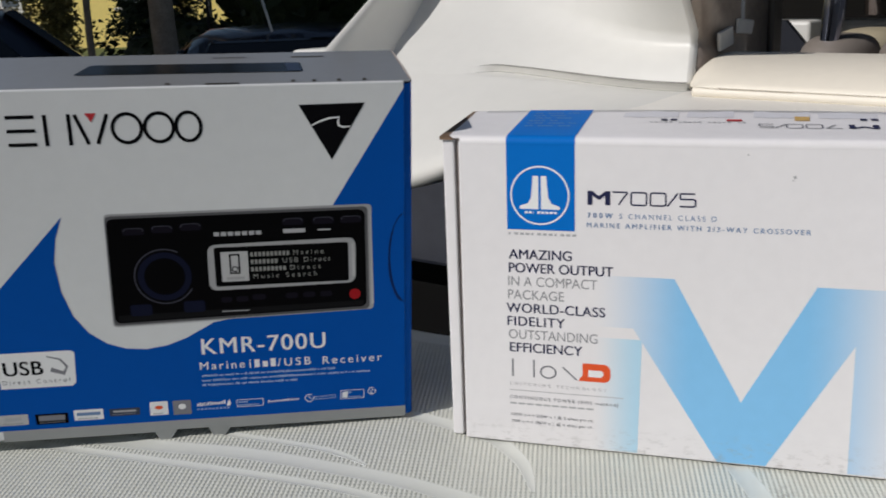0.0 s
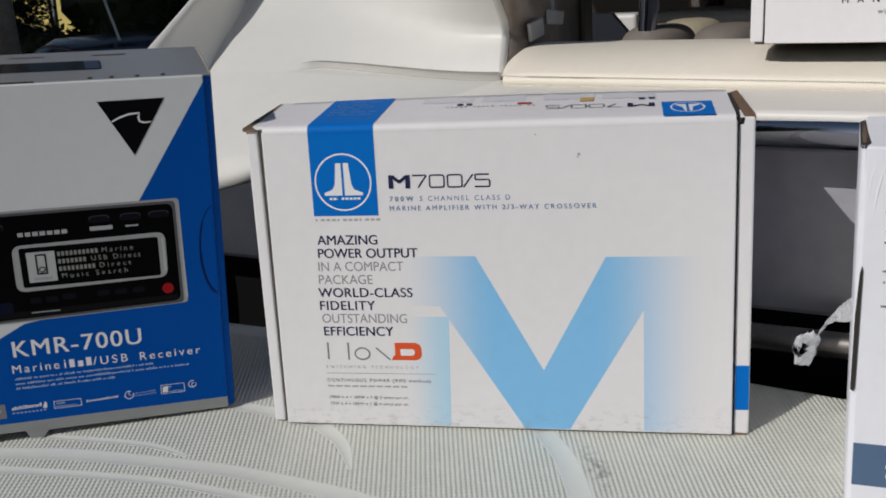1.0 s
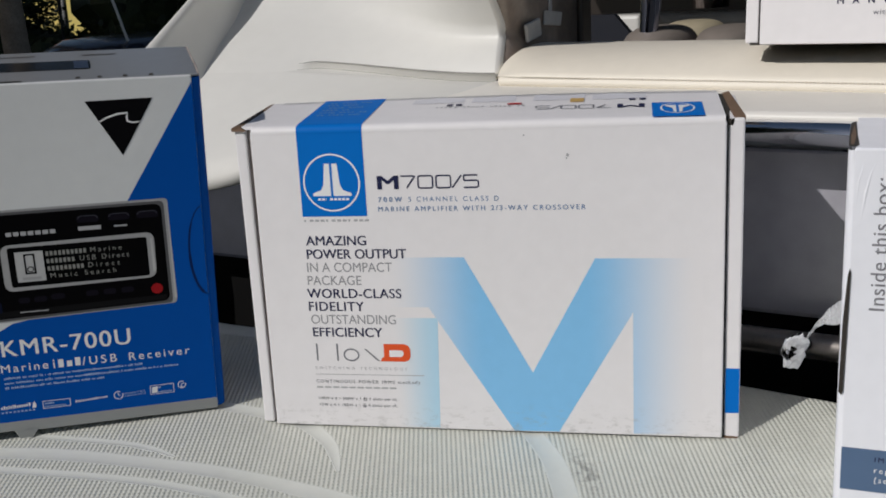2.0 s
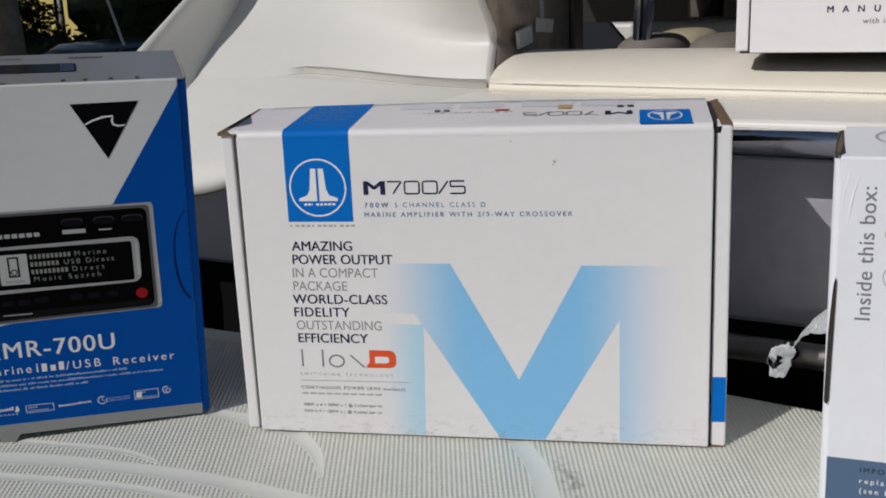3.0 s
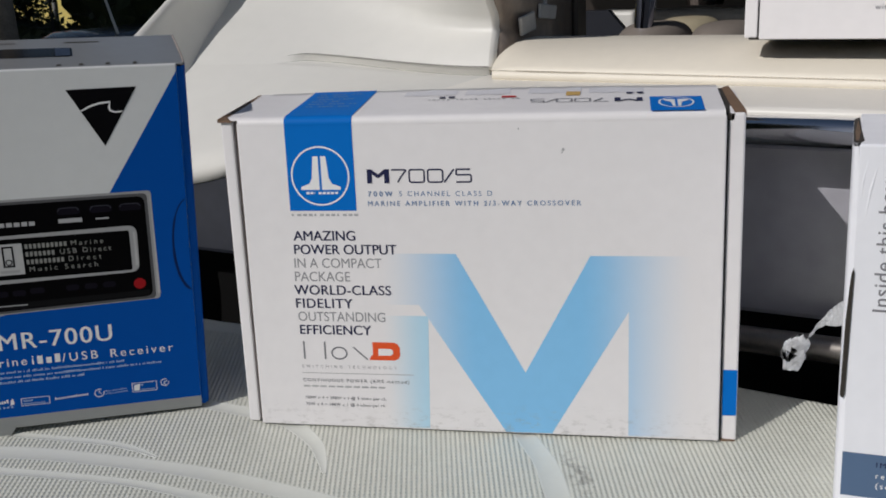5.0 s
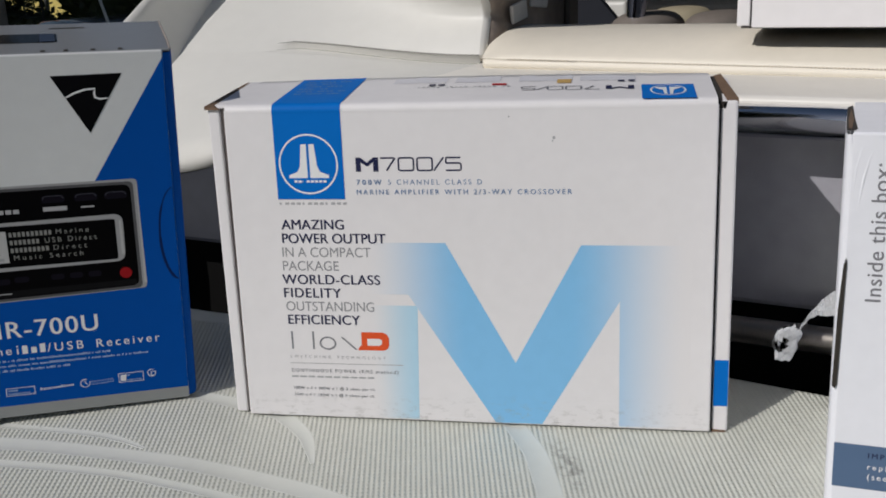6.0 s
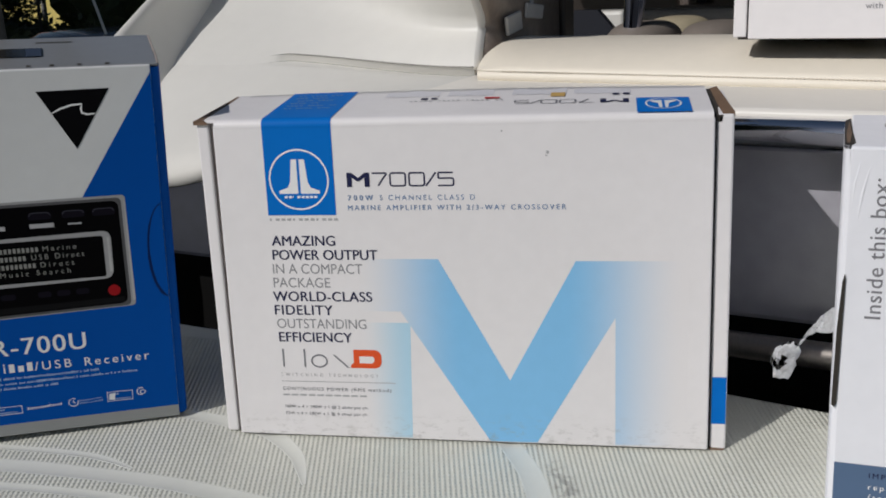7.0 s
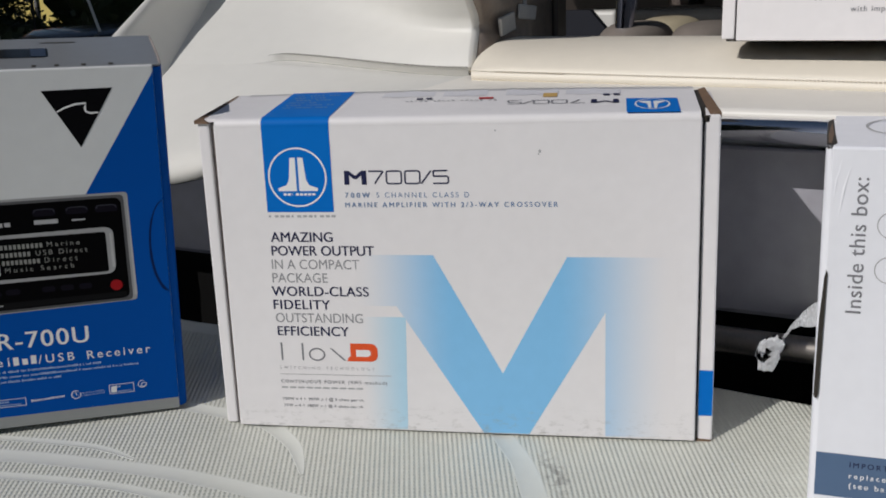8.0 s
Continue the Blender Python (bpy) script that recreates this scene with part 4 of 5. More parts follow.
    scr = part("screen", sheet(rounded(rect(-0.1530, -0.0460, 0.1305, 0.1645), 0.002), G - 0.00015), M_screen, lcd, "black printed screen")
    S = G - 0.00024
    part("screen_icon", bars([(-0.1480, -0.1265, 0.1345, 0.1605)], S), M_silver, lcd)
    part("screen_icon", frame_shape(-0.1415, -0.1330, 0.1410, 0.1585, 0.0014, S - 6e-05), M_ink, lcd)
    part("screen_icon", band(arc(-0.1372, 0.1452, 0.0022, 0, 360, 20), 0.0009, S - 6e-05), M_ink, lcd)
    part("screen_icon", bars([(-0.1442, -0.1300, 0.1362, 0.1385)], S - 6e-05), M_frame, lcd)
    K = lambda body, x0, x1, z0, z1, m_, bold=0.0, y=S: part("lettering", words(body, x0, x1, z0, z1, y, bold), m_, lcd)
    for z, bar, body, xb, x0, x1 in ((0.1555, 1, "Marine", -0.0935, -0.0903, -0.0660), (0.1490, 1, "USB Direct", -0.1020, -0.0991, -0.0607), (0.1425, 1, "Direct", -0.0960, -0.0933, -0.0687), (0.1362, 0, "Music Search", 0, -0.1230, -0.0721)):
        if bar:
            part("small_print", bars([(x, x + 0.0021, z, z + 0.0038) for x in np.arange(-0.1245, xb - 0.002, 0.0032)], S), M_dimprint, lcd)
        K(body, x0, x1, z, z + 0.0042, M_dimprint, 0.0)
    part("small_print", bars([(-0.152 + 0.0055 * i, -0.152 + 0.0055 * i + 0.0042, 0.1742, 0.1776) for i in range(7)] + [(-0.0975, -0.0800, 0.1745, 0.1780), (-0.070, -0.0600, 0.1755, 0.1768), (-0.150, -0.128, 0.1078, 0.1086)], G - 9e-05), M_lightink, pic)
    # lettering on the blue
    part("lettering", words("KMR-700U", -0.1690, -0.0670, 0.0698, 0.0842, F - 9e-05, 0.014), M_white, field)
    part("lettering", words("Marine", -0.1715, -0.1347, 0.0552, 0.0625, F - 9e-05, 0.006), M_white, field)
    part("small_print", bars([(-0.1308, -0.1296, 0.0548, 0.0602), (-0.1308, -0.1296, 0.0612, 0.0625), (-0.1268, -0.1226, 0.0548, 0.0622), (-0.1200, -0.1158, 0.0548, 0.0602), (-0.1134, -0.1092, 0.0548, 0.0625)], F - 9e-05), M_white, field)
    part("lettering", words("/USB", -0.1078, -0.0800, 0.0546, 0.0620, F - 9e-05, 0.006), M_white, field)
    part("lettering", words("Receiver", -0.0700, -0.0200, 0.0542, 0.0615, F - 9e-05, 0.006), M_white, field)
    rnd = random.Random(9)
    for z, x1 in ((0.0487, -0.060), (0.0442, -0.030), (0.0398, -0.092)):
        x, rs = -0.1705, []
        while x < x1:
            w = rnd.uniform(0.0006, 0.0014)
            rs.append((x, min(x + w, x1), z, z + rnd.choice((0.0014, 0.0014, 0.0020))))
            x += w + (0.0005 if rnd.random() < 0.82 else 0.0017)
        part("small_print", bars(rs, F - 9e-05), M_paleprint, field)
    # a row of small marks: plates, dark tiles, outlined plates and rows of strokes
    K2, K3 = F - 9e-05, F - 0.00015
    for x0, x1, z0, z1, m_, inner in (
        (-0.337, -0.3135, 0.0138, 0.0237, M_silver, (M_lightink, 0.55, 0.35)), (-0.3078, -0.2816, 0.0130, 0.0229, M_screen, (M_greyink, 0.80, 0.50)),
        (-0.2769, -0.2533, 0.0146, 0.0245, M_white, (M_steel, 0.80, 0.30)), (-0.2483, -0.2236, 0.0165, 0.0236, M_greyblue, (M_lightink, 0.75, 0.25)),
        (-0.2154, -0.2005, 0.0148, 0.0278, M_white, (M_orange, 0.45, 0.28)), (-0.1964, -0.1815, 0.0140, 0.0276, M_greyink, (M_white, 0.42, 0.40)),
    ):
        mk = part("small_mark", sheet(rounded(rect(x0, x1, z0, z1), 0.0008), K2), m_, field)
        w, h, cx, cz = (x1 - x0) * inner[1] / 2, (z1 - z0) * inner[2] / 2, (x0 + x1) / 2, (z0 + z1) / 2 + 0.0008
        part("small_mark", sheet(arc(cx, cz, w, 0, 345, 14, h) if inner[0] in (M_orange, M_white) else rounded(rect(cx - w, cx + w, cz - h, cz + h), 0.0006), K3), inner[0], mk)
        part("small_print", bars([(x0 + 0.0025 + 0.0021 * k, x0 + 0.0040 + 0.0021 * k, z0 + 0.0012, z0 + 0.0020) for k in range(int((x1 - x0 - 0.005) / 0.0021))], K3), M_greyink, mk)
    for x0, x1, z0, z1 in ((-0.1435, -0.1213, 0.0176, 0.0248), (-0.0558, -0.0357, 0.0188, 0.0276)):
        part("small_mark", frame_shape(x0, x1, z0, z1, 0.0005, K2), M_white, field)
        part("small_print", bars([(x0 + 0.0020 + 0.0019 * k, x0 + 0.0033 + 0.0019 * k, z1 - 0.0032, z1 - 0.0018) for k in range(4)] + [(x0 + 0.0016 + 0.0012 * k, x0 + 0.0024 + 0.0012 * k, z0 + 0.0014, z0 + 0.0024) for k in range(14)], K2), M_paleprint, field)
    part("small_mark", sheet([(-0.0545, 0.0205), (-0.0500, 0.0200), (-0.0494, 0.0262), (-0.0540, 0.0258)], K3), M_white, field)
    for cx, cz, r in ((-0.0822, 0.0220, 0.0036), (-0.0290, 0.0252, 0.0032), (-0.0278, 0.0244, 0.0019)):
        part("small_mark", band(arc(cx, cz, r, 60, 380, 20), 0.0007, K2), M_white, field)
    part("small_mark", band([(-0.0822, 0.0243), (-0.0822, 0.0220), (-0.0805, 0.0212)], 0.0006, K2), M_white, field)
    for x0, x1, z0, h in ((-0.1765, -0.1530, 0.0208, 0.0034), (-0.1173, -0.0912, 0.0200, 0.0024), (-0.0775, -0.0600, 0.0222, 0.0014), (-0.0775, -0.0600, 0.0198, 0.0014)):
        x, rs = x0, []
        while x < x1:
            w = rnd.uniform(0.0006, 0.0011) * h / 0.0024
            rs.append((x, x + w, z0 + 0.045 * (x - x0), z0 + 0.045 * (x - x0) + h * rnd.choice((0.7, 0.7, 1.0))))
            x += w + 0.0006
        part("small_print", bars(rs, K2), M_white if h > 0.002 else M_paleprint, field)
    part("small_mark", sheet([(-0.1522, 0.0195), (-0.1490, 0.0200), (-0.1486, 0.0225), (-0.1498, 0.0258), (-0.1512, 0.0240)], K2), M_white, field)
    part("small_print", bars([(-0.1765 + 0.0031 * k, -0.1749 + 0.0031 * k, 0.0172, 0.0186) for k in range(9)], K2), M_paleprint, field)
    usb = part("printed_label", sheet([(-0.331, 0.0480), (-0.2745, 0.0480), (-0.2715, 0.0510), (-0.2700, 0.0785), (-0.2730, 0.0805), (-0.331, 0.0805)], F - 9e-05), M_white, field, "white printed label")
    part("lettering", words("USB", -0.3270, -0.2960, 0.0600, 0.0725, F - 0.00015, 0.02), M_ink, usb)
    part("lettering", words("Direct Control", -0.3290, -0.2760, 0.0520, 0.0560, F - 0.00015, 0.0), M_greyink, usb)
    part("plug_mark", band([(-0.2900, 0.0640), (-0.2800, 0.0600), (-0.2770, 0.0660), (-0.2820, 0.0730), (-0.2920, 0.0760)], [0.004, 0.0035, 0.002, 0.0016, 0.001], F - 0.00015), M_greyink, usb)
    return root


radio_carton()


# ---- the contents carton ----
def contents_carton():
    root = thing("contents_carton", pose(0.438, -0.095, -0.0095, 0, 0, -11.5), "cool white carton with grey lettering and a slate band", "box")
    H, W, D, F = 0.2545, 0.30, 0.14, -0.0002
    front = part("front_panel", block(0.0035, W, 0, 0.003, 0.0, H, 0.001), M_wcard, root)
    part("body", block(0.002, W - 0.002, 0.003, D, 0.0, H - 0.003), M_wcard, root)
    rows = []
    for i in range(13):
        z = (H - 0.001) * i / 12
        o = 0.0012 * math.sin(z * 40) * smoothstep(0.1, 0.24, z)
        rows.append([(0.0038 + o * 0.5, 0.0004, z), (0.0016 + o, 0.0014, z), (0.0004, 0.004, z), (-0.0003, 0.010, z), (-0.0006, 0.05, z), (-0.0010, D, z)])
    side = part("side_panel", loft(rows), M_wcard, root, smooth=True)
    lid = part("lid", block(0.004, W, 0.001, D, H - 0.002, H + 0.0006, 0.0008), M_wcard, root)
    part("fold_gap", sheet([(0.0000, 0.006), (0.0035, 0.003), (0.0065, 0.012), (0.0045, 0.06), (0.0030, 0.12), (-0.0005, 0.11), (-0.0005, 0.05)], 0, lambda a, b, y: (a, b, H + 0.0008)), M_gap, lid, "open dark corrugated fold")
    part("raw_edge", sheet([(0.0012, 0.012), (0.0030, 0.010), (0.0040, 0.05), (0.0020, 0.10), (0.0006, 0.05)], 0, lambda a, b, y: (a, b, H + 0.0012)), M_kraft, lid, "bare brown corrugated edge")
    part("hand_slot", sheet([(0.0004, 0.0880), (0.0022, 0.0860), (0.0034, 0.0890), (0.0042, 0.130), (0.0050, 0.172), (0.0042, 0.1755), (0.0030, 0.170), (0.0012, 0.140)], -0.0010), M_gap, front, "dark hand slot")
    for path, radii in (([(0.0086, 0.186), (0.0090, 0.198), (0.0098, 0.212), (0.0116, 0.226), (0.0146, 0.240), (0.0190, 0.2515)], [0.0003, 0.0008, 0.0012, 0.0014, 0.0012, 0.0008]),
                        ([(0.0052, 0.202), (0.0058, 0.216), (0.0070, 0.232), (0.0096, 0.247)], [0.0004, 0.0011, 0.0013, 0.0010])):
        part("crease", tube([(x, 0.0010, z) for x, z in path], radii, 8), M_wcard, front, "bruised paper crease", smooth=True)
    part("emblem_ring", band(arc(0.045, 0.085, 0.020, 0, 360, 32, 0.035), 0.002, 0, lambda a, b, y: (a, b, H + 0.0012)), M_lightink, lid)
    side_text = lambda a, b, y: (0.0262 - b, y, a)
    part("lettering", words("Inside this box:", 0.1470, 0.2360, 0.0, 0.0094, F, 0.006, side_text), M_greyink, front)
    for z in (0.2060, 0.1768):
        part("ring_print", band(arc(0.0413, z, 0.0085, 0, 360, 32), 0.0006, F), M_lightink, front)
    band_ = part("slate_band", sheet(rect(0.0042, W - 0.001, 0.0162, 0.0478), F), M_band, front, "slate blue printed band")
    part("lettering", words("IMPORTANT", 0.0256, 0.0636, 0.0388, 0.0425, F - 6e-05, 0.012), M_navy, band_)
    part("lettering", words("replacement", 0.0256, 0.0650, 0.0308, 0.0346, F - 6e-05, 0.008), M_white, band_)
    part("lettering", words("(see back", 0.0259, 0.0556, 0.0236, 0.0276, F - 6e-05, 0.008), M_white, band_)
    return root


contents_carton()


# ---- the carton on the seat ----
def seat_carton():
    root = thing("seat_carton", BOAT @ pose(-0.043, 0.170, 0.2845, -2.5, 0, 0), "plain white mailer carton resting on the cushion", "box")
    H, W, D, F = 0.20, 0.36, 0.10, -0.0004
    front = part("front_panel", block(0, W, 0, 0.003, 0.0, H, 0.001), M_card, root)
    part("body", block(0.002, W - 0.002, 0.004, D, 0.0, H - 0.003), M_gap, root)
    part("lid", block(0, W, 0.002, D, H - 0.003, H, 0.001), M_card, root)
    wing = part("side_wing", block(-0.0150, -0.0022, 0.004, D, 0.0010, H, 0.0016), M_card, root)
    # underside painted near-black for the shade below the carton
    part("base_panel", block(-0.010, W, 0.003, D, -0.0006, 0.0016), M_gap, root, "underside coloured near-black for the shade beneath")
    part("lettering", words("M  A  N  U  F  A", 0.071, 0.143, 0.0368, 0.0428, F, 0.02), M_navy, front)
    part("lettering", words("with impo", 0.103, 0.137, 0.0262, 0.0312, F, 0.006), M_greyink, front)
    return root


seat_carton()


# ---- side wing of the boat ----
def wing():
    rows = []
    for j in range(41):
        z = 0.10 + 0.34 * j / 40
        k, m = (z - 0.294) / 0.043, (z - 0.278) / 0.0335
        left = Vector((-0.7920 - 0.0005 * k, 0.0970 + 0.067 * k))
        right = Vector((-0.7807 - 0.0111 * m, 0.2056 + 0.0503 * m))
        row = [left + Vector((-0.05, 0.10)), left + Vector((-0.020, 0.03)), left + Vector((-0.010, 0.010)), left + Vector((-0.0035, 0.0015))]
        for i in range(13):
            s = i / 12
            row.append(left.lerp(right, s) + Vector((0.004, 0.001)) * smoothstep(0, 0.12, s))
        row.append(right.lerp(left, -0.25))
        rows.append([(p.x, p.y, z) for p in row])
    return solo("side_wing_moulding", loft(rows), M_gel, "rounded white fibreglass wing sweeping up from the boat's side", "boat moulding", "structure", BOAT, smooth=True)


wing()
solo("wing_flange", hexa([(-0.885, 0.115, 0.270), (-0.835, 0.135, 0.270), (-0.835, 0.22, 0.268), (-0.885, 0.22, 0.268), (-0.878, 0.120, 0.2880), (-0.835, 0.140, 0.2885), (-0.835, 0.22, 0.286), (-0.885, 0.22, 0.286)], 0.004, 3), M_gel, "white moulded lip at the foot of the wing", "boat moulding", "structure", BOAT, smooth=True)

# ---- cockpit beyond the cushion ----
side_rows = []
for j in range(37):
    z = 0.24 + 0.36 * j / 36
    y = np.interp(z, (0.24, 0.2525, 0.267, 0.281, 0.288, 0.2945, 0.308, 0.47), (0.203, 0.2045, 0.214, 0.231, 0.243, 0.2485, 0.238, 0.10))
    x = -0.352 - 0.37 * max(0.0, y - 0.203)
    side_rows.append([(x - 0.002, y + 0.012, z), (x + 0.0035, y + 0.014, z), (x + 0.006, y + 0.022, z), (max(x + 0.008, -0.362), y + 0.045, z), (-0.355, 0.31, z), (-0.353, 0.36, z), (-0.353, 0.45, z), (-0.375, 0.45, z)])
solo("cockpit_side", loft(side_rows), M_taupe, "glossy taupe panel lining the cockpit side", "panel", "structure", BOAT, smooth=True)
solo("cockpit_trim", block(-0.378, -0.346, 0.45, 0.485, 0.10, 0.60, 0.004), M_brown, "dark brown edge trim of the cockpit side", "trim", "structure", BOAT)
solo("cockpit_floor", block(-1.8, 1.2, 0.42, 2.6, -0.42, -0.40), M_taupe, "dark cockpit floor", "floor", "structure", BOAT)
solo("cockpit_bulkhead", block(-1.8, 1.2, 2.2, 2.24, -0.40, 1.0), M_brown, "dark brown cabin bulkhead", "wall", "structure", BOAT)
solo("seat_back_wall", block(-0.34, 0.8, 0.39, 0.42, -0.40, 0.24), M_gel, "white moulded back of the seat", "wall", "structure", BOAT)


def latch():
    M_reflection = mat("reflection_white", (0.50, 0.49, 0.47), 0.4, vary=0.12, scale=60)
    # pale solid pieces stand in for reflections in the glossy panel
    root = thing("latch", BOAT @ pose(-0.3525, 0.335, 0.297), "pale pieces put on the taupe panel for its reflections", "latch")
    part("plate", hexa([(0, -0.048, -0.016), (0.005, -0.048, -0.016), (0.005, -0.008, -0.010), (0, -0.008, -0.010), (0, -0.052, 0.006), (0.005, -0.052, 0.006), (0.005, -0.012, 0.012), (0, -0.012, 0.012)], 0.002), M_reflection, root)
    part("clip", hexa([(0, 0.004, 0.002), (0.004, 0.004, 0.002), (0.004, 0.052, -0.002), (0, 0.052, -0.002), (0, 0.006, 0.020), (0.004, 0.006, 0.020), (0.004, 0.058, 0.015), (0, 0.058, 0.015)], 0.002), M_reflection, root, "pale piece for a reflection")
    part("strap", block(0, 0.002, 0.022, 0.029, 0.016, 0.10), M_plastic, root, "pale strip for a reflection")


latch()


def dome(sx, sy, sz, n=20, m=10):
    rows = []
    for j in range(m + 1):
        a = math.pi / 2 * j / m
        r = math.cos(a) ** 0.55
        rows.append([(sx * r * math.cos(math.tau * k / n), sy * r * math.sin(math.tau * k / n), sz * math.sin(a) ** 0.8) for k in range(n)])
    return loft(rows, True)


def helm_seat(X, Y, z, s, vinyl, label):
    root = thing("helm_seat", BOAT @ pose(X, Y, z), label, "seat", group="cockpit seats")
    part("bolster", dome(0.12 * s, 0.12, 0.052), vinyl, root, smooth=True)
    part("backrest", block(-0.112 * s, 0.112 * s, -0.10, 0.10, -0.42, 0.012, 0.02, 4), vinyl, root)
    part("base", block(-0.10, 0.10, -0.09, 0.09, -0.40 - z, -0.42, 0.01), M_dark, root)


# vinyl of the two front seats, their shade put into a darker colour
M_shadevinyl = mat("shaded_taupe_vinyl", (0.22, 0.19, 0.165), 0.5, vary=0.08, scale=8, bump=0.2, bump_scale=500)
helm_seat(-0.4236, 1.0, 0.206, 0.52, M_shadevinyl, "vinyl seat with a rounded bolster top, darkened taupe for shade")
helm_seat(-0.2934, 1.0, 0.205, 0.52, M_shadevinyl, "vinyl seat with a rounded bolster top, darkened taupe for shade")
helm_seat(-0.470, 1.35, 0.196, 0.58, mat("tan_vinyl", (0.46, 0.40, 0.28), 0.5, vary=0.08, scale=8), "tan vinyl seat with a rounded bolster top")
solo("bench_back", block(-0.72, 0.6, 1.62, 1.72, -0.40, 0.250, 0.02, 4), mat("greige_vinyl", (0.34, 0.32, 0.29), 0.5, vary=0.08, scale=8), "long grey-beige vinyl bench back in the cockpit", "bench", "", BOAT)
# canopy top is unseen, added to keep the sun off the cockpit
solo("canopy", block(-1.25, 0.9, 0.97, 2.3, 0.70, 0.73, 0.01), M_brown, "unseen dark canopy added to shade the cockpit", "canopy", "structure", BOAT)
locker = [(-1.0, -0.40), (-0.50, -0.40), (-0.50, 0.122), (-0.629, 0.2655), (-1.0, 0.2655)]
bm = loft([[(x, y, z) for x, z in locker] for y in (1.30, 1.32)], True)
bmesh.ops.contextual_create(bm, geom=[e for e in bm.edges if e.is_boundary and e.verts[0].co.y < 1.35])
solo("dark_locker", bm, mat("slate_vinyl", (0.014, 0.016, 0.024), 0.5, vary=0.1, spec=0.3), "slate-coloured locker beside the seats", "locker", "", BOAT)
# added white block that shows as the sunlit patch beside the post
solo("sunlit_patch_block", block(-0.72, -0.615, 1.42, 1.54, -0.40, 0.2575, 0.008, 3), M_gel, "white block added for the sunlit patch between locker and bench", "cool box", "", BOAT)
solo("canopy_post", tube([(-0.428, 0.93, -0.40), (-0.4235, 0.93, 0.236), (-0.418, 0.93, 0.296), (-0.385, 0.93, 0.70)], [0.0148, 0.0150, 0.0185, 0.0185], 24), M_post, "dark polished metal canopy post", "post", "", BOAT, smooth=True)
solo("steel_pedestal", tube([(-0.56, 1.78, 0.255), (-0.56, 1.78, 0.70)], 0.045, 24), M_chrome, "polished steel pedestal behind the bench", "pedestal", "", BOAT, smooth=True)

# ---- joint of the lower rail ----
solo("rail_bolt", tube([(0.0415, 0.0040, 0.0422), (0.0415, 0.0005, 0.0422), (0.0415, -0.0022, 0.0422), (0.0415, -0.0036, 0.0422)], [0.0068, 0.0066, 0.0050, 0.0020], 20), M_black, "black domed bolt on the stainless tube", "bolt", "", BOAT, smooth=True)


# ---- crumpled film hanging from the hand slot ----
def film_strip():
    pts = [(0.449, -0.070, 0.127), (0.443, -0.062, 0.124), (0.436, -0.056, 0.119), (0.429, -0.053, 0.111), (0.424, -0.050, 0.101)]
    rows = []
    for k in range(25):
        s = k / 24 * 4
        i = min(int(s), 3)
        p = Vector(pts[i]).lerp(Vector(pts[i + 1]), s - i)
        ang = 0.5 + k * 0.10
        w = 0.0085 - 0.0055 * smoothstep(6, 18, k)
        d = Vector((0.15 * math.sin(ang), 0.5 * math.cos(ang), math.sin(ang) * 0.6 + 0.7)).normalized()
        rows.append([tuple(p + d * (a * w) + Vector((0, 0.0025 * noise.noise(Vector((k * 0.5, a * 2, 1))), 0))) for a in (-1, -0.5, 0, 0.5, 1)])
    root = thing("film_strip", Matrix(), "crumpled clear plastic film hanging out of a carton", "plastic film")
    part("ribbon", loft(rows), M_plastic, root)
    bm = bmesh.new()
    bmesh.ops.create_icosphere(bm, subdivisions=3, radius=1.0)
    for v in bm.verts:
        n = 1 + 0.35 * noise.noise(v.co * 1.5) + 0.45 * abs(noise.noise(v.co * 2.6)) - 0.30 * abs(noise.noise(v.co * 4.7 + Vector((3, 1, 2))))
        c = v.co * n
        v.co = Vector((0.4160, -0.053, 0.0920)) + Matrix.Rotation(radians(24), 3, "Y") @ Vector((c.x * 0.0076, c.y * 0.006, c.z * 0.0125))
    for f in bm.faces:
        f.material_index = 1 if noise.noise(f.calc_center_median() * 95) > 0.05 else 0
    end = part("crumpled_end", bm, M_plastic, root)
    end.data.materials.append(M_clear)


film_strip()


# ---- street beyond the boat ----
GZ = -1.30
M_asphalt = mat("asphalt", (0.05, 0.05, 0.052), 0.85, vary=0.25, scale=0.6, bump=0.5, bump_scale=60)
M_grass = mat("lawn", (0.10, 0.12, 0.03), 0.9, vary=0.35, scale=1.2, bump=0.6, bump_scale=40)
M_yellow_wall = mat("yellow_stucco", (0.80, 0.64, 0.21), 0.85, vary=0.06, scale=0.8, bump=0.3, bump_scale=30)
M_roof = mat("roof_tiles", (0.20, 0.10, 0.07), 0.8, vary=0.2, scale=4)
M_paint = mat("black_car_paint", (0.008, 0.012, 0.026), 0.25, vary=0.1, coat=0.6)
M_navycar = mat("navy_car_paint", (0.006, 0.010, 0.022), 0.3, vary=0.1, coat=0.5)
M_glass = mat("tinted_car_glass", (0.006, 0.007, 0.008), 0.08, vary=0.02)
M_pane = mat("house_window_glass", (0.10, 0.12, 0.14), 0.1, vary=0.1)
M_tyre = mat("tyre_rubber", (0.02, 0.02, 0.02), 0.8)
M_bark = mat("bark", (0.32, 0.25, 0.19), 0.9, vary=0.35, scale=8, bump=1.0, bump_scale=40)
M_leaf = mat("leaves", (0.022, 0.035, 0.009), 0.6, vary=0.45, scale=3)
M_leaf_dry = mat("yellowish_leaves", (0.24, 0.20, 0.06), 0.6, vary=0.4, scale=3)


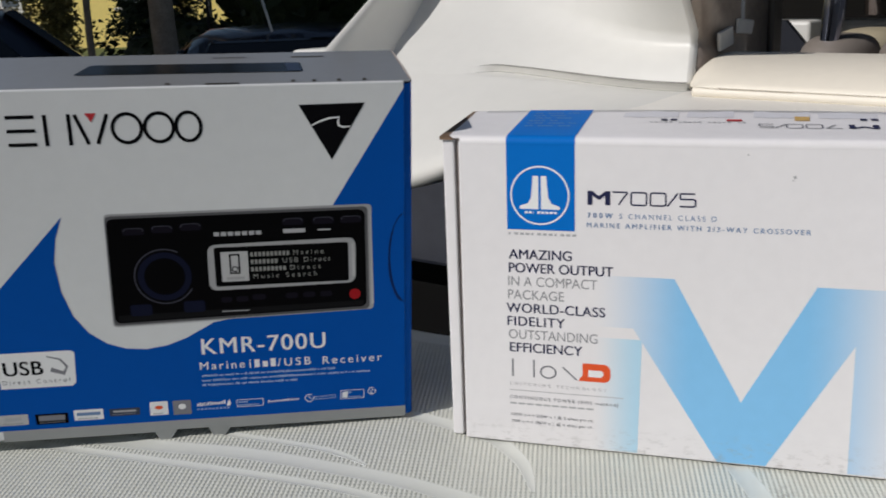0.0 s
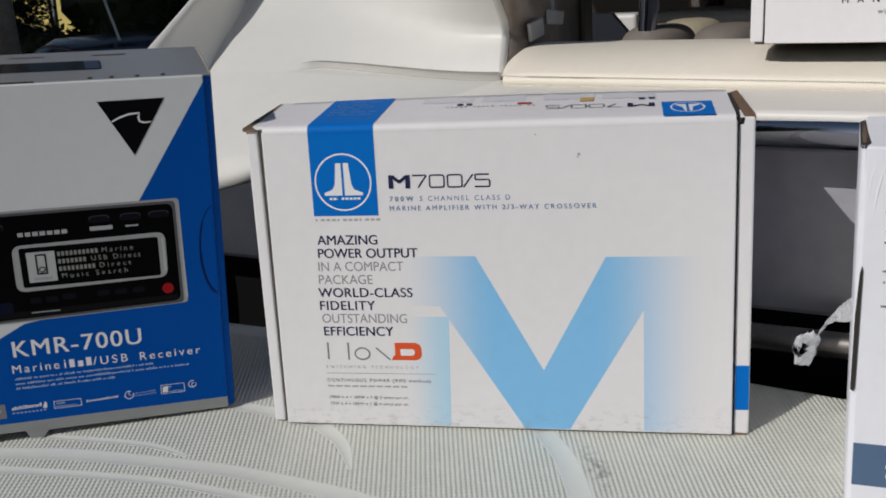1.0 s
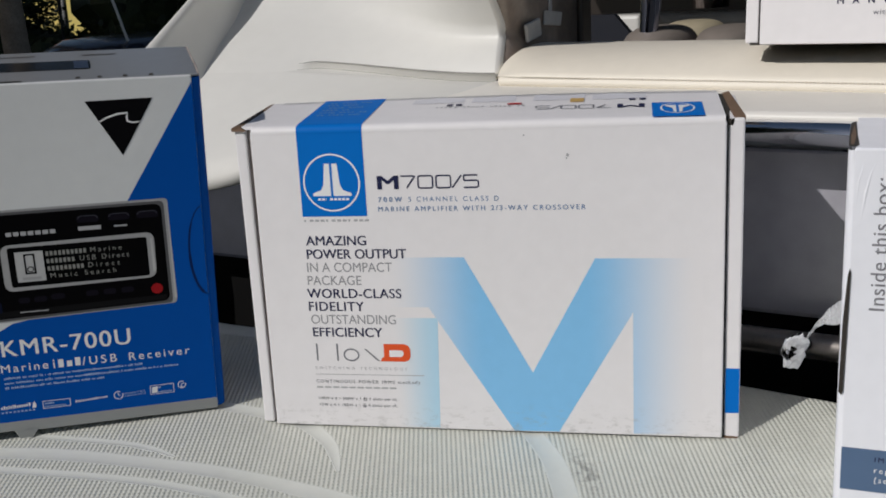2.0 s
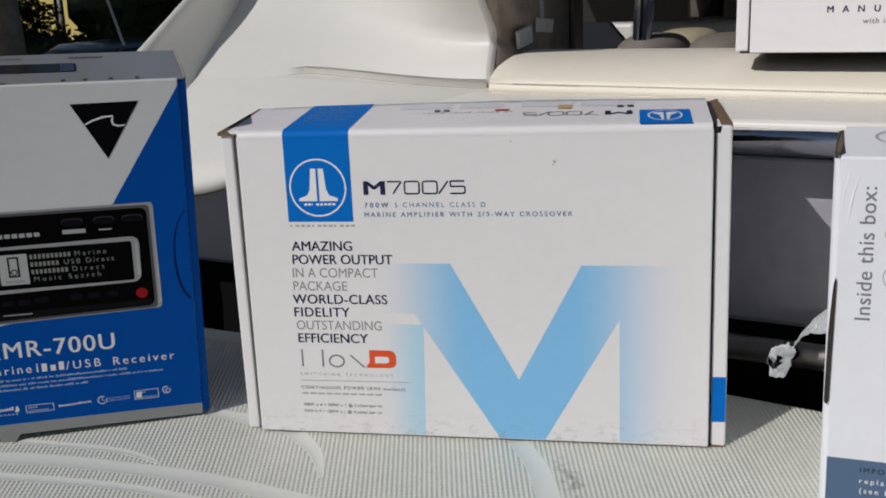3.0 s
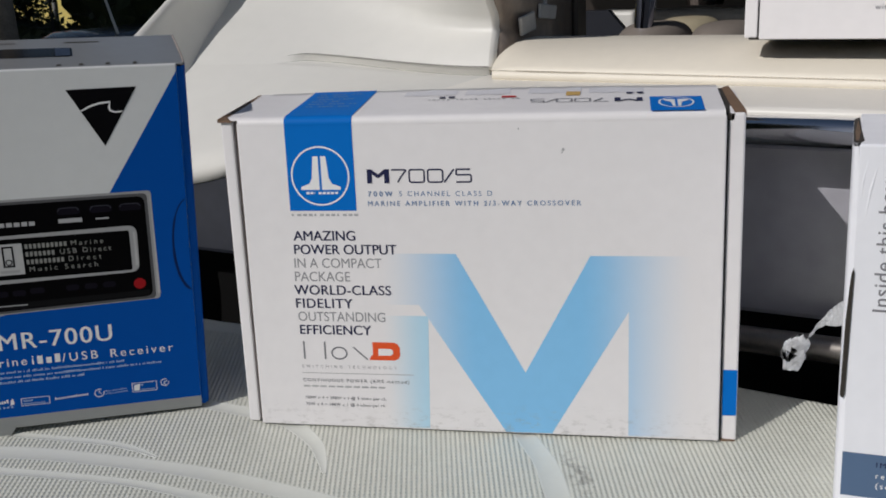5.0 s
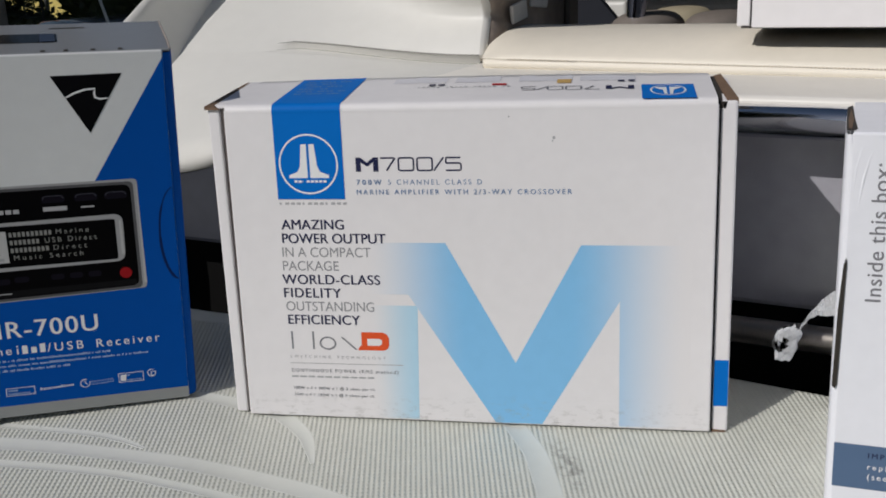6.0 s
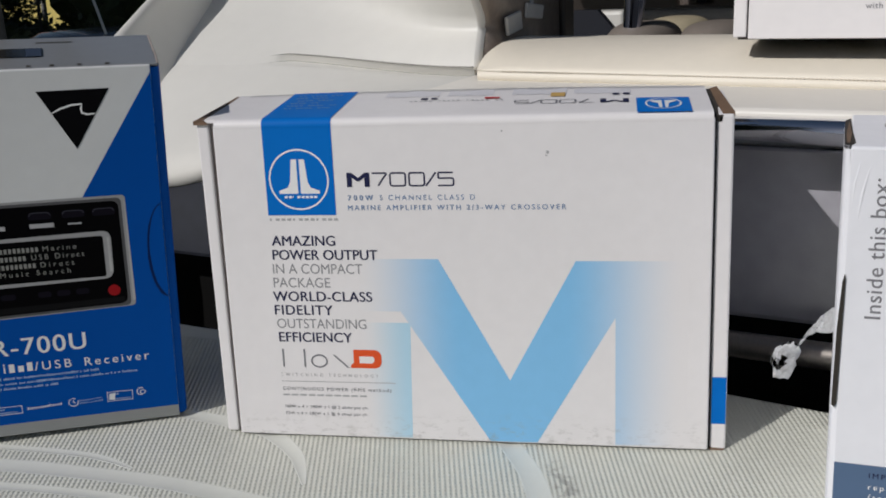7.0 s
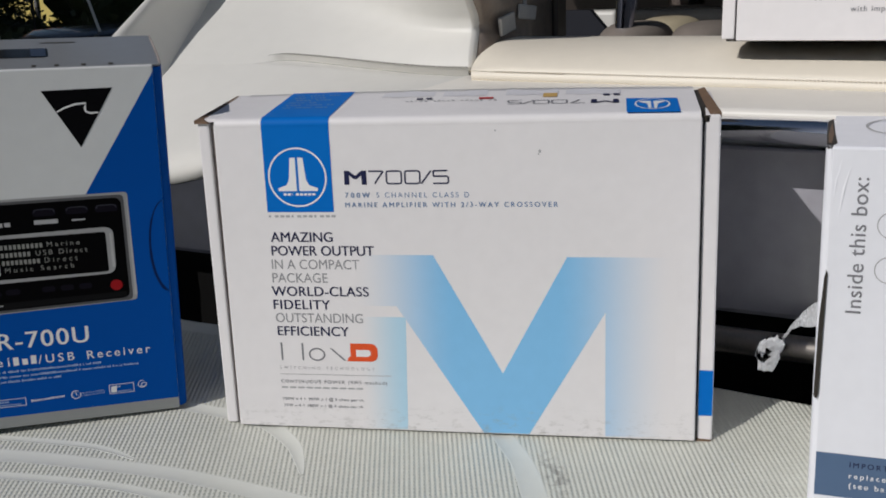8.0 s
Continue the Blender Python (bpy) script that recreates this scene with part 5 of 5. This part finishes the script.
def flat(x0, x1, y0, y1, z, n=1):
    return loft([[(x0 + (x1 - x0) * i / n, y0 + (y1 - y0) * j / n, z) for j in range(n + 1)] for i in range(n + 1)])


solo("ground", flat(-400, 400, -400, 400, GZ, 8), M_asphalt, "grey asphalt yard and street", "ground", "structure")
HOUSE = pose(-17.6, 25.4, GZ, 0, 0, 8)
solo("lawn", flat(-14, 12, -13.5, -0.1, 0.02, 4), M_grass, "sunlit yellowish lawn in front of the house", "lawn", "structure", HOUSE)


def house():
    root = thing("house", HOUSE, "yellow stucco house with white window frames", "house")
    part("wall", block(-9, 7, 0, 6, 0, 3.2), M_yellow_wall, root)
    part("roof", hexa([(-9.6, -0.6, 3.2), (7.6, -0.6, 3.2), (7.6, 6.6, 3.2), (-9.6, 6.6, 3.2), (-9.6, 2.6, 4.9), (7.6, 2.6, 4.9), (7.6, 3.4, 4.9), (-9.6, 3.4, 4.9)]), M_roof, root, "red-brown pitched roof")
    for x in (-5.6, -2.9, 1.2, 4.2):
        w = part("window", block(x - 0.62, x + 0.62, -0.05, 0.06, 1.10, 2.45, 0.01), M_gel, root, "white framed window")
        for s in (-1, 1):
            part("pane", block(x + s * 0.29 - 0.25, x + s * 0.29 + 0.25, -0.065, -0.045, 1.2, 2.35), M_pane, w)
        part("sill", block(x - 0.70, x + 0.70, -0.14, 0.02, 1.02, 1.10, 0.01), M_gel, w)


house()


def car(m, length, height, width, paint, label):
    """A car with its nose towards +x."""
    root = thing("car", m, label, "car", group="parked cars")
    L, H, W = length / 2, height, width / 2
    st = [(-1.0, 0.55, 0.62), (-0.97, 0.62, 0.80), (-0.80, 0.66, 0.95), (-0.62, 0.70, 1.0), (-0.42, 0.965, 1.0), (-0.20, 1.0, 1.0), (0.05, 0.985, 1.0), (0.20, 0.93, 1.0), (0.42, 0.68, 1.0), (0.70, 0.63, 0.97), (0.93, 0.55, 0.86), (1.0, 0.42, 0.66)]
    rows = []
    for x, top, wd in st:
        zt, belt = H * top, H * min(top, 0.64)
        cab = 0.72 if top > 0.66 else 0.96
        w = W * wd
        rows.append([(x * L, -w * 0.94, 0.20), (x * L, -w, 0.45), (x * L, -w * 0.98, belt), (x * L, -w * cab, belt + (zt - belt) * 0.86), (x * L, -w * cab * 0.82, belt + (zt - belt) * 0.97), (x * L, 0, zt + 0.01),
                     (x * L, w * cab * 0.82, belt + (zt - belt) * 0.97), (x * L, w * cab, belt + (zt - belt) * 0.86), (x * L, w * 0.98, belt), (x * L, w, 0.45), (x * L, w * 0.94, 0.20)])
    body = part("body", loft(rows, True), paint, root, smooth=True)
    for s in (-1, 1):
        y = s * W * 0.90
        part("side_window", hexa([(-0.52 * L, y * 1.08 - 0.02, H * 0.66), (0.33 * L, y * 1.08 - 0.02, H * 0.66), (0.33 * L, y * 1.08 + 0.02, H * 0.66), (-0.52 * L, y * 1.08 + 0.02, H * 0.66), (-0.38 * L, y * 0.86 - 0.02, H * 0.92), (0.15 * L, y * 0.86 - 0.02, H * 0.92), (0.15 * L, y * 0.86 + 0.02, H * 0.92), (-0.38 * L, y * 0.86 + 0.02, H * 0.92)], 0.01), M_glass, root)
        for x in (-0.62, 0.62):
            wh = part("wheel", tube([(x * L, s * (W - 0.20), 0.32), (x * L, s * (W + 0.01), 0.32)], 0.32, 24), M_tyre, root)
            part("rim", tube([(x * L, s * (W + 0.0), 0.32), (x * L, s * (W + 0.02), 0.32)], 0.20, 16), M_silver, wh)
    part("windscreen", hexa([(0.43 * L, -W * 0.80, H * 0.69), (0.45 * L, -W * 0.80, H * 0.68), (0.45 * L, W * 0.80, H * 0.68), (0.43 * L, W * 0.80, H * 0.69), (0.20 * L, -W * 0.58, H * 0.93), (0.22 * L, -W * 0.58, H * 0.94), (0.22 * L, W * 0.58, H * 0.94), (0.20 * L, W * 0.58, H * 0.93)], 0.005), M_glass, root)
    part("rear_window", hexa([(-0.63 * L, -W * 0.78, H * 0.70), (-0.61 * L, -W * 0.78, H * 0.71), (-0.61 * L, W * 0.78, H * 0.71), (-0.63 * L, W * 0.78, H * 0.70), (-0.45 * L, -W * 0.58, H * 0.945), (-0.43 * L, -W * 0.58, H * 0.955), (-0.43 * L, W * 0.58, H * 0.955), (-0.45 * L, W * 0.58, H * 0.945)], 0.005), M_glass, root)
    for s in (-1, 1):
        part("headlight", block(0.93 * L, 0.985 * L, s * W * 0.58 - 0.12, s * W * 0.58 + 0.12, H * 0.42, H * 0.50, 0.02), M_silver, root)
        part("tail_light", block(-0.99 * L, -0.95 * L, s * W * 0.55 - 0.10, s * W * 0.55 + 0.10, H * 0.46, H * 0.56, 0.02), M_red, root)
    return root


sedan = car(pose(-2.84, 5.89, GZ, 0, 0, 117), 4.5, 1.415, 1.78, M_paint, "blue-black sedan with a whip aerial parked in shade")
part("aerial", tube([sedan.matrix_world.inverted() @ Vector(q) for q in ((-2.625, 5.13, 0.075), (-2.70, 5.09, 0.42))], 0.008, 8), M_gel, sedan, "thin bright whip aerial")
car(pose(-3.95, 3.68, GZ, 0, 0, 39), 4.6, 1.69, 1.85, M_navycar, "dark navy estate car parked in shade")


def foliage(rnd, centre, radii, count, size):
    """Many small leaf blades through a lumpy volume."""
    verts, faces = [], []
    lumps = [(Vector((rnd.gauss(0, 0.45), rnd.gauss(0, 0.45), rnd.gauss(0, 0.45))), rnd.uniform(0.3, 0.6)) for _ in range(26)]
    c = Vector(centre)
    for _ in range(count):
        o, r = rnd.choice(lumps)
        d = Vector((rnd.gauss(0, 1), rnd.gauss(0, 1), rnd.gauss(0, 1))).normalized() * r * rnd.uniform(0.55, 1.0)
        p = o + d
        p = c + Vector((p.x * radii[0], p.y * radii[1], p.z * radii[2]))
        u = Vector((rnd.gauss(0, 1), rnd.gauss(0, 1), rnd.gauss(0, 0.6))).normalized()
        w = u.orthogonal().normalized()
        w = Matrix.Rotation(rnd.uniform(0, 6.3), 3, u) @ w
        s = size * rnd.uniform(0.6, 1.3)
        i = len(verts)
        verts += [p - u * s * 0.5, p + w * s * 0.28 + u * s * 0.05, p + u * s * 0.5, p - w * s * 0.28 + u * s * 0.05]
        faces.append((i, i + 1, i + 2, i + 3))
    me = bpy.data.meshes.new("crown")
    me.from_pydata(verts, [], faces)
    return me


def tree(name, x, y, trunk_r, trunk_h, centre_z, radii, count, size, leaf, seed, label, category="tree", trunk=True):
    rnd = random.Random(seed)
    root = thing(name, pose(x, y, GZ), label, category)
    if trunk:
        pts = [(0.05 * math.sin(i * 1.3), 0.05 * math.cos(i * 1.7), trunk_h * i / 8) for i in range(9)]
        t = part("trunk", tube(pts, [trunk_r * (1.25 - 0.5 * i / 8) for i in range(9)], 14), M_bark, root, smooth=True)
        for k in range(5):
            a = k * 1.26 + seed
            p = Vector(pts[6 + k % 3])
            q = p + Vector((math.cos(a) * radii[0] * 0.6, math.sin(a) * radii[1] * 0.6, radii[2] * 0.6))
            part("limb", tube([p, p.lerp(q, 0.5) + Vector((0, 0, 0.1)), q], [trunk_r * 0.5, trunk_r * 0.35, trunk_r * 0.12], 8), M_bark, t)
    if count:
        me = foliage(rnd, (0, 0, centre_z - GZ), radii, count, size)
        me.materials.append(leaf)
        cr = new("crown", me)
        cr.parent = root
    if name == "hedge_tree":
        bm = bmesh.new()
        bmesh.ops.create_icosphere(bm, subdivisions=3, radius=1.0)
        for v in bm.verts:
            n = 0.8 + 0.25 * noise.noise(v.co * 2.3 + Vector((seed, 0, 0)))
            v.co = Vector((v.co.x * n * radii[0], v.co.y * n * radii[1], v.co.z * n * radii[2] + centre_z - GZ))
        part("inner_crown", bm, leaf, root)
    return root


tree("palm_tree", -4.43, 6.90, 0.088, 5.2, 4.6, (1.6, 1.6, 0.8), 900, 0.5, M_leaf, 1, "tall tree with a straight brown trunk", "tree")
tree("sapling", -5.47, 7.42, 0.030, 3.4, 2.9, (0.9, 0.9, 0.7), 700, 0.16, M_leaf, 2, "thin brown sapling beside the street", "tree")
solo("metal_pole", tube([(-4.11, 7.05, GZ), (-4.11, 7.05, 3.0)], 0.012, 12), M_tyre, "thin dark metal pole by the trees", "pole", smooth=True)
solo("metal_pole", tube([(-5.56, 9.72, GZ), (-5.56, 9.72, 3.0)], 0.028, 12), M_silver, "thin grey metal pole", "pole", smooth=True)
tree("bush", -8.1, 10.5, 0.04, 0.9, 0.1, (0.30, 0.30, 1.2), 6000, 0.07, M_leaf_dry, 5, "tall yellowish bush by the lawn", "bush", False)
tree("shrub", -5.75, 8.75, 0.03, 0.8, 0.22, (0.45, 0.45, 0.32), 2600, 0.06, M_leaf, 6, "dark leafy shrub by the lawn", "bush")
tree("hedge_tree", -5.35, 8.85, 0.05, 0.5, -0.46, (0.95, 0.6, 0.57), 3400, 0.10, M_leaf, 9, "low dark green tree in a screening row", "tree")
tree("shrub", -7.9, 12.6, 0.03, 0.8, -0.2, (0.5, 0.5, 0.35), 2600, 0.07, M_leaf, 8, "dark leafy shrub by the lawn", "bush")
for k, (x, y, r) in enumerate(((-4.32, 9.35, 0.95), (-3.85, 9.9, 1.2), (-3.3, 10.3, 1.3), (-2.2, 10.9, 1.3), (-1.0, 11.4, 1.4), (-4.75, 10.6, 0.7))):
    tree("hedge_tree", x, y, 0.09, 1.6, 0.75, (r, r, 2.2), 4200, 0.22, M_leaf, 20 + k, "dense dark green tree in a screening row", "tree")
# unseen trees, added towards the sun to shade the cars and hedge
for k, (x, y, z, r) in enumerate(((-8.2, 0.2, 3.7, 2.6), (-10.2, 3.4, 3.9, 2.8), (-13.6, 5.4, 4.4, 2.6), (-10.8, 1.2, 5.6, 2.6))):
    tree("shade_tree", x, y, 0.22, z + 0.2 - GZ - 1.6, z, (r, r, 2.4), 5200, 0.42, M_leaf, 40 + k, "unseen broad tree added to shade the street", "tree")


# ---- the hull under the deck ----
def hull():
    ring = [(-1.55, -0.88), (0.95, -0.88), (1.18, 0.0), (1.18, 2.5), (-1.75, 2.5), (-1.6, 0.0)]
    rows = [[(x * k, y * k + 0.8 * (1 - k), z) for x, y in ring] for z, k in ((-0.13, 1.0), (-0.45, 0.99), (-0.95, 0.80), (-1.30, 0.5))]
    return solo("hull", loft(rows, True), M_gel, "white fibreglass hull of the boat", "hull", "structure", BOAT)


hull()
